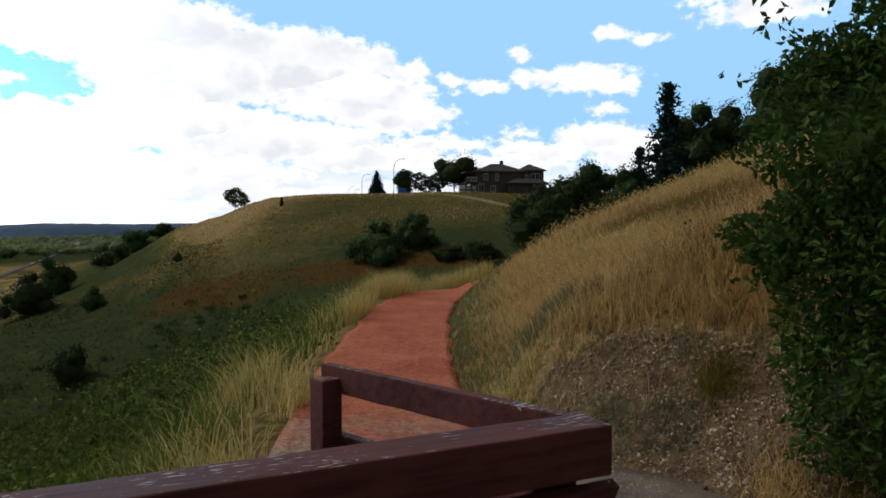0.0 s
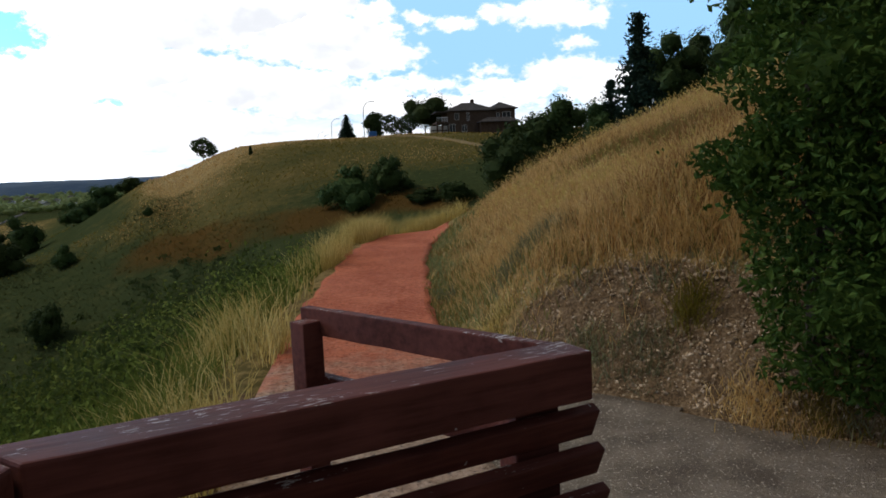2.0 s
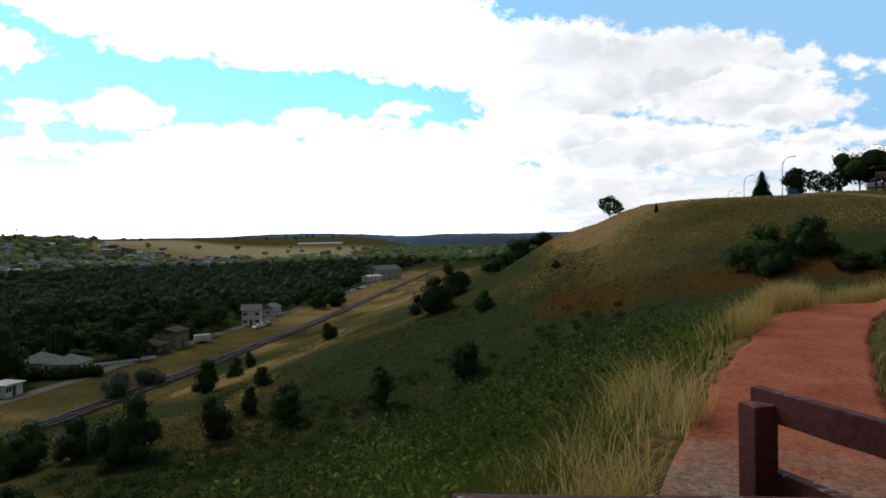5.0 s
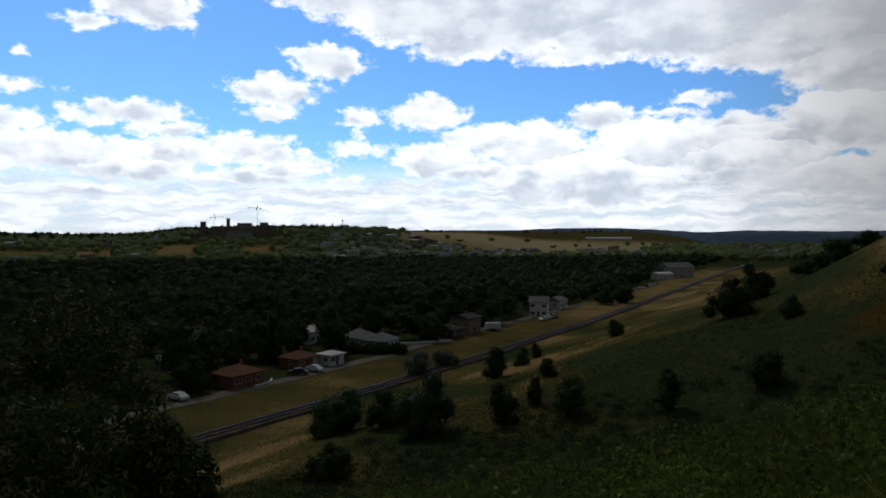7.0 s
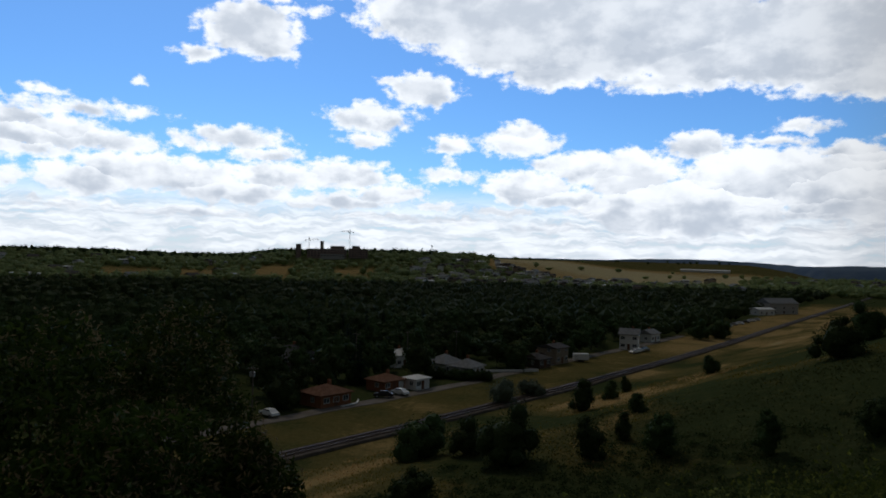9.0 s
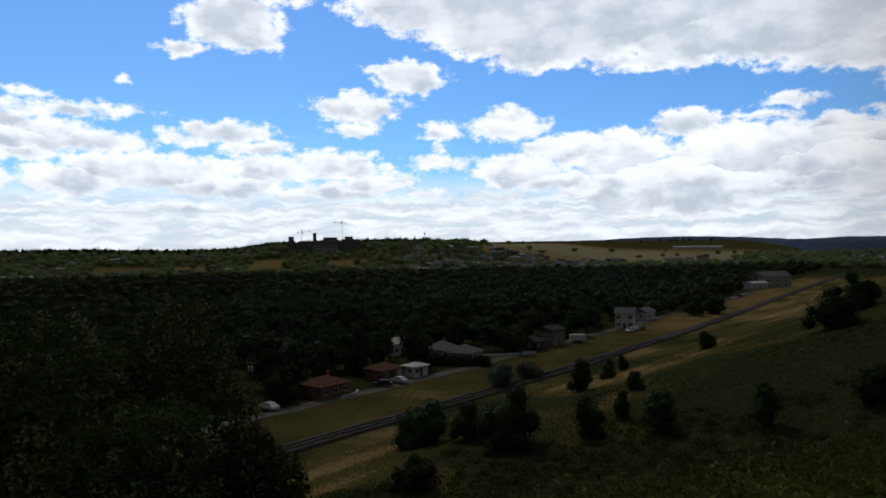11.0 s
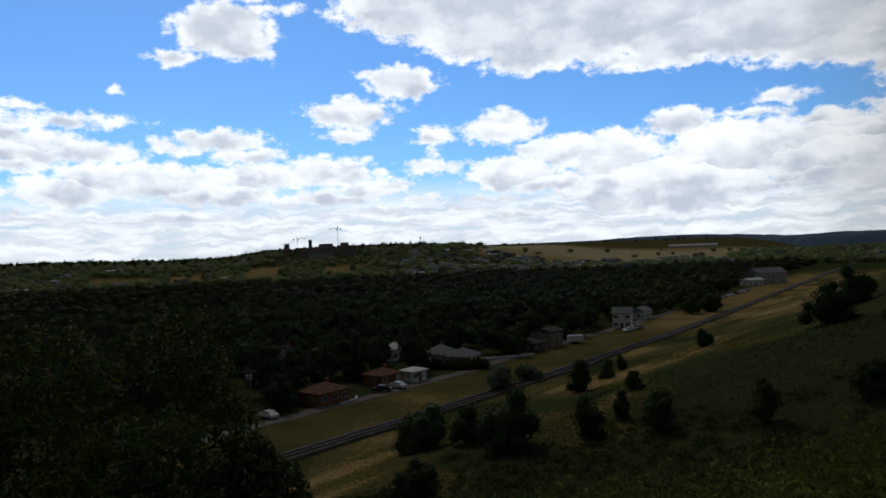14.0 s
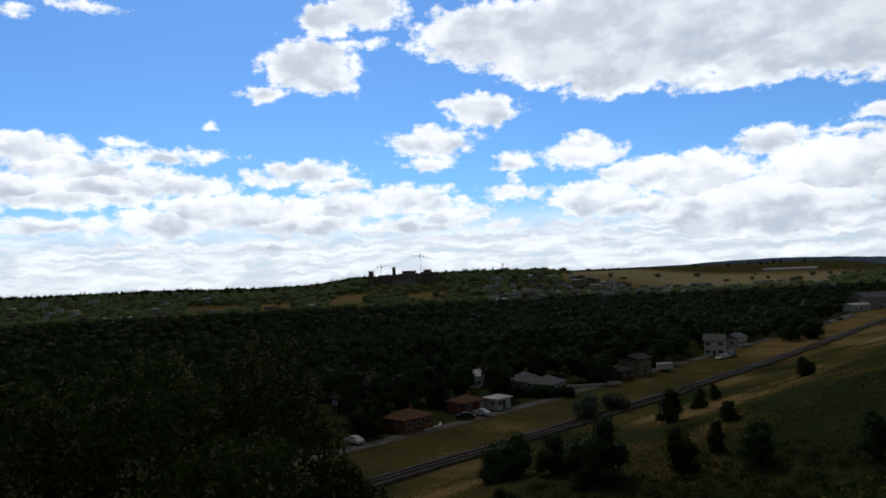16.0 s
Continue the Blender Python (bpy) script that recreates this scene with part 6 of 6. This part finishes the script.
def woods(name, pts, wide, high, per, size, mat, label, seed):
    """Many far crowns as one mass of leaf clumps over lumpy cores."""
    g = np.random.RandomState(seed)
    k = len(pts)
    z = height(pts[:, 0], pts[:, 1])
    w = wide * g.uniform(0.65, 1.25, k)
    h = high * g.uniform(0.6, 1.25, k)
    d = g.normal(size=(k, per, 3))
    d /= np.linalg.norm(d, axis=2)[..., None]
    d[..., 2] = np.abs(d[..., 2]) * 1.1 - 0.25
    pos = np.stack([pts[:, 0], pts[:, 1], z + h * 0.45], -1)[:, None, :] + d * np.stack([w / 2, w / 2, h * 0.55], -1)[:, None, :] * g.uniform(0.75, 1.08, (k, per, 1))
    v, f = leaves(pos.reshape(-1, 3), size * g.uniform(0.6, 1.4, k * per), g, 0.7, d.reshape(-1, 3) + g.normal(0, 0.35, (k * per, 3)))
    cv = iv[None] * np.stack([w / 2, w / 2, h * 0.55], -1)[:, None, :] * 0.72 * g.uniform(0.85, 1.1, (k, 12, 1)) + np.stack([pts[:, 0], pts[:, 1], z + h * 0.42], -1)[:, None, :]
    cf = (itri[None] + np.arange(k)[:, None, None] * 12).reshape(-1, 3)
    return stuff(name, np.concatenate([v, cv.reshape(-1, 3)]), np.concatenate([f, cf + len(v)]), mat, label, "trees")


woods("town_woods", p[270:], 11.0, 10.5, 110, 0.80, M_LEAF_FAR, "dense dark trees filling the valley town", 91)
p = polar(gt, 5600, 29, 112, 455, 900, lambda x, y: (x < track_x(y) - 34) * smooth(885 - 60 * smooth(54, 62, np.degrees(np.arctan2(-x, y))), 860 - 60 * smooth(54, 62, np.degrees(np.arctan2(-x, y))), np.hypot(x, y)), 0.8)
woods("valley_woods", spaced(p, 9.5), 12.5, 10.0, 38, 1.35, M_LEAF_FAR, "dense dark trees farther out in the valley", 92)
# paler leaf for the far side: its sunlight and haze put into the colour
M_LEAF_LIT = leaf_material("sunlit_far_leaf", (0.165, 0.220, 0.085), (0.34, 0.385, 0.165), (0.22, 0.265, 0.110), 0.5)
def far_cover(x, y):
    """Share of far ground under trees: open hillsides and fields between belts."""
    a, r = np.degrees(np.arctan2(-x, y)), np.hypot(x, y)
    patch = smooth(-0.15, 0.45, waves(x, y, 60, 95) + 0.6 * waves(x, y, 200, 96))
    left = smooth(55, 59, a)
    belt = 1.0 - 0.98 * clearing(x, y)
    right = smooth(1090, 1040, r) + 0.5 * patch * smooth(1260, 1180, r) + 0.004 + (0.25 + 0.6 * patch) * smooth(37, 33, a) * smooth(1950, 1700, r)
    hosp = 1 - smooth(4.2, 3.2, np.abs(a - 68.4)) * smooth(1150, 1180, r) * smooth(1330, 1300, r)
    return np.clip(left * belt + (1 - left) * right, 0, 0.95) * hosp


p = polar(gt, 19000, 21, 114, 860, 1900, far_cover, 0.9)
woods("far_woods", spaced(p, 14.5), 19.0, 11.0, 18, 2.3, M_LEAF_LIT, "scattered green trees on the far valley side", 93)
p = polar(gt, 900, 20, 114, 1500, 2400, lambda x, y: smooth(0.0, 0.5, waves(x, y, 150, 97)) * smooth(56, 60, np.degrees(np.arctan2(-x, y))) * smooth(1500, 1560, np.hypot(x, y)) + 0.35 * smooth(2150, 2300, np.hypot(x, y)), 1.0)
woods("skyline_trees", p, 13.0, 9.0, 30, 2.4, M_LEAF_FAR, "dark line of trees along the skyline", 94)

p = polar(gt, 760, 60, 114, 1340, 1560, lambda x, y: np.ones(x.shape), 1.0)
woods("skyline_spruces", p, 10.0, 14.5, 20, 2.2, M_LEAF_FAR, "ragged dark treetops along the skyline", 98)

# ---- the far side: houses, hospital, cranes, mast ----
gf = random.Random(17)
far_kinds = []
for wall, roof, lb in ((M_SIDING, M_ROOF_G, "white far house with a grey roof"), (M_STUCCO_L, M_ROOF_D, "tan far house with a dark roof"), (M_CONCRETE, M_FRAME, "long pale mobile home with a white roof")):
    ob = thing("far_house", spot(50 + len(far_kinds) * 3.1, 1030), lb, "house", "far houses", 100)
    w, d, h = (14, 9, 4.5) if len(far_kinds) < 2 else (20, 7, 3.2)
    part("wall", box((-w / 2, -d / 2, -3), (w / 2, d / 2, h)), wall, ob)
    part("roof", roof_bm(w, d, h, 2.6 if len(far_kinds) < 2 else 0.9, 0.6, False), roof, ob)
    part("window", box((-w * 0.3, -d / 2 - 0.05, 1.2), (-w * 0.05, -d / 2 + 0.05, 2.8)), M_WIN, ob)
    part("window", box((w * 0.1, -d / 2 - 0.05, 1.2), (w * 0.35, -d / 2 + 0.05, 2.8)), M_WIN, ob)
    far_kinds.append(ob)
for i in range(210):
    a = gf.choice((gf.uniform(45, 62), gf.uniform(45, 62), gf.uniform(45, 62), gf.uniform(74, 97), gf.uniform(23, 45)))
    d = gf.uniform(880, 1300) if a > 45 else gf.uniform(800, 1500)
    q = spot(a, d)
    if clearing(np.array([q.x]), np.array([q.y]))[0] > 0.05:
        continue
    copy_thing(far_kinds[i % 3], pose(q.x, q.y, q.z + 3.0, 0, 0, gf.choice((100, 110, 20, 150))))

q = spot(68.4, 1290) + Vector((0, 0, 2.5))
hospital = thing("hospital", q, "large brown brick hospital complex on the skyline", "hospital", "", 68.4)


def ward(x0, x1, y0, y1, h, floors, bays, mat=None):
    """A block with bands of windows on the side that looks at the valley (-y)."""
    b = part("wall", box((x0, y0, -8), (x1, y1, h)), mat or M_HOSPITAL, hospital)
    part("parapet", box((x0 - 0.4, y0 - 0.4, h), (x1 + 0.4, y1 + 0.4, h + 0.9)), M_CONCRETE, b)
    for k in range(floors):
        z = h * (k + 0.3) / floors
        for c in range(bays):
            xx = x0 + (x1 - x0) * (c + 0.25) / bays
            part("window", box((xx, y0 - 0.15, z), (xx + (x1 - x0) * 0.5 / bays, y0 + 0.15, z + h * 0.4 / floors)), M_WIN, b)


ward(-46, 24, 0, 24, 13, 4, 12)
ward(-23, -17, 4, 12, 27, 5, 2, M_STUCCO_L)
ward(-5, 20, 2, 20, 19, 5, 6)
ward(28, 62, 2, 26, 15, 4, 7)
ward(34, 48, 6, 20, 20, 5, 3)
ward(-66, -57, 4, 14, 21, 6, 2)
ward(-22, 20, -26, -8, 4, 1, 8, M_CONCRETE)


def tower_crane(at, h, jib, label, rz):
    ob = thing("tower_crane", at, label, "crane", "tower cranes", rz)
    bm = bmesh.new()
    for sx in (-0.8, 0.8):
        for sy in (-0.8, 0.8):
            add_box(bm, (sx - 0.16, sy - 0.16, -6), (sx + 0.16, sy + 0.16, h))
    for k in range(int(h / 3)):
        for s in (-0.8, 0.8):
            add_box(bm, (-0.12, -1.2, 0), (0.12, 1.2, 0.2), pose(s, 0, k * 3 + 1.5, 45 if k % 2 else -45, 0, 0))
    part("mast", bm, M_CRANE, ob)
    bm = bmesh.new()
    add_box(bm, (-jib * 0.4, -0.5, h), (jib, 0.5, h + 0.35))
    add_box(bm, (-jib * 0.1, -0.12, h + 1.6), (jib * 0.9, 0.12, h + 1.9))
    for k in range(12):
        add_box(bm, (-0.1, -0.1, 0), (0.1, 0.1, 1.6), pose(jib * (k + 0.3) / 13, 0, h + 0.2, 0, 25 if k % 2 else -25, 0))
    part("jib", bm, M_CRANE, ob)
    part("counterweight", box((-jib * 0.4, -0.9, h - 1.6), (-jib * 0.28, 0.9, h)), M_CONCRETE, ob)
    part("cab", box((0.6, -0.9, h - 2.2), (2.4, 0.9, h - 0.2)), M_FRAME, ob)
    part("peak", box((-0.5, -0.5, h + 0.3), (0.5, 0.5, h + 5)), M_CRANE, ob)


tower_crane(spot(67.1, 1280) + Vector((0, 0, 2)), 46, 17, "tall tower crane beside the hospital", 67 + 180)
tower_crane(spot(70.3, 1312) + Vector((0, 0, 0)), 32, 18, "tower crane behind the hospital", 70)
q = spot(60.5, 1330)
mast = thing("radio_mast", q, "slim grey radio mast on the skyline", "mast")
part("pole", tube([(0, 0, -6), (0, 0, 24)], [0.5, 0.35], 6), M_STEEL, mast)
part("antenna", box((-0.8, -0.8, 20), (0.8, 0.8, 24)), M_STEEL, mast)
q = spot(39.3, 1900)
shed = thing("long_shed", q, "long low white industrial shed across the valley", "shed", "", 39)
part("wall", box((-58, -8, -6), (58, 8, 4)), M_WHITE, shed)
part("roof", roof_bm(116, 16, 4, 2.5, 0.8, False), M_FRAME, shed)
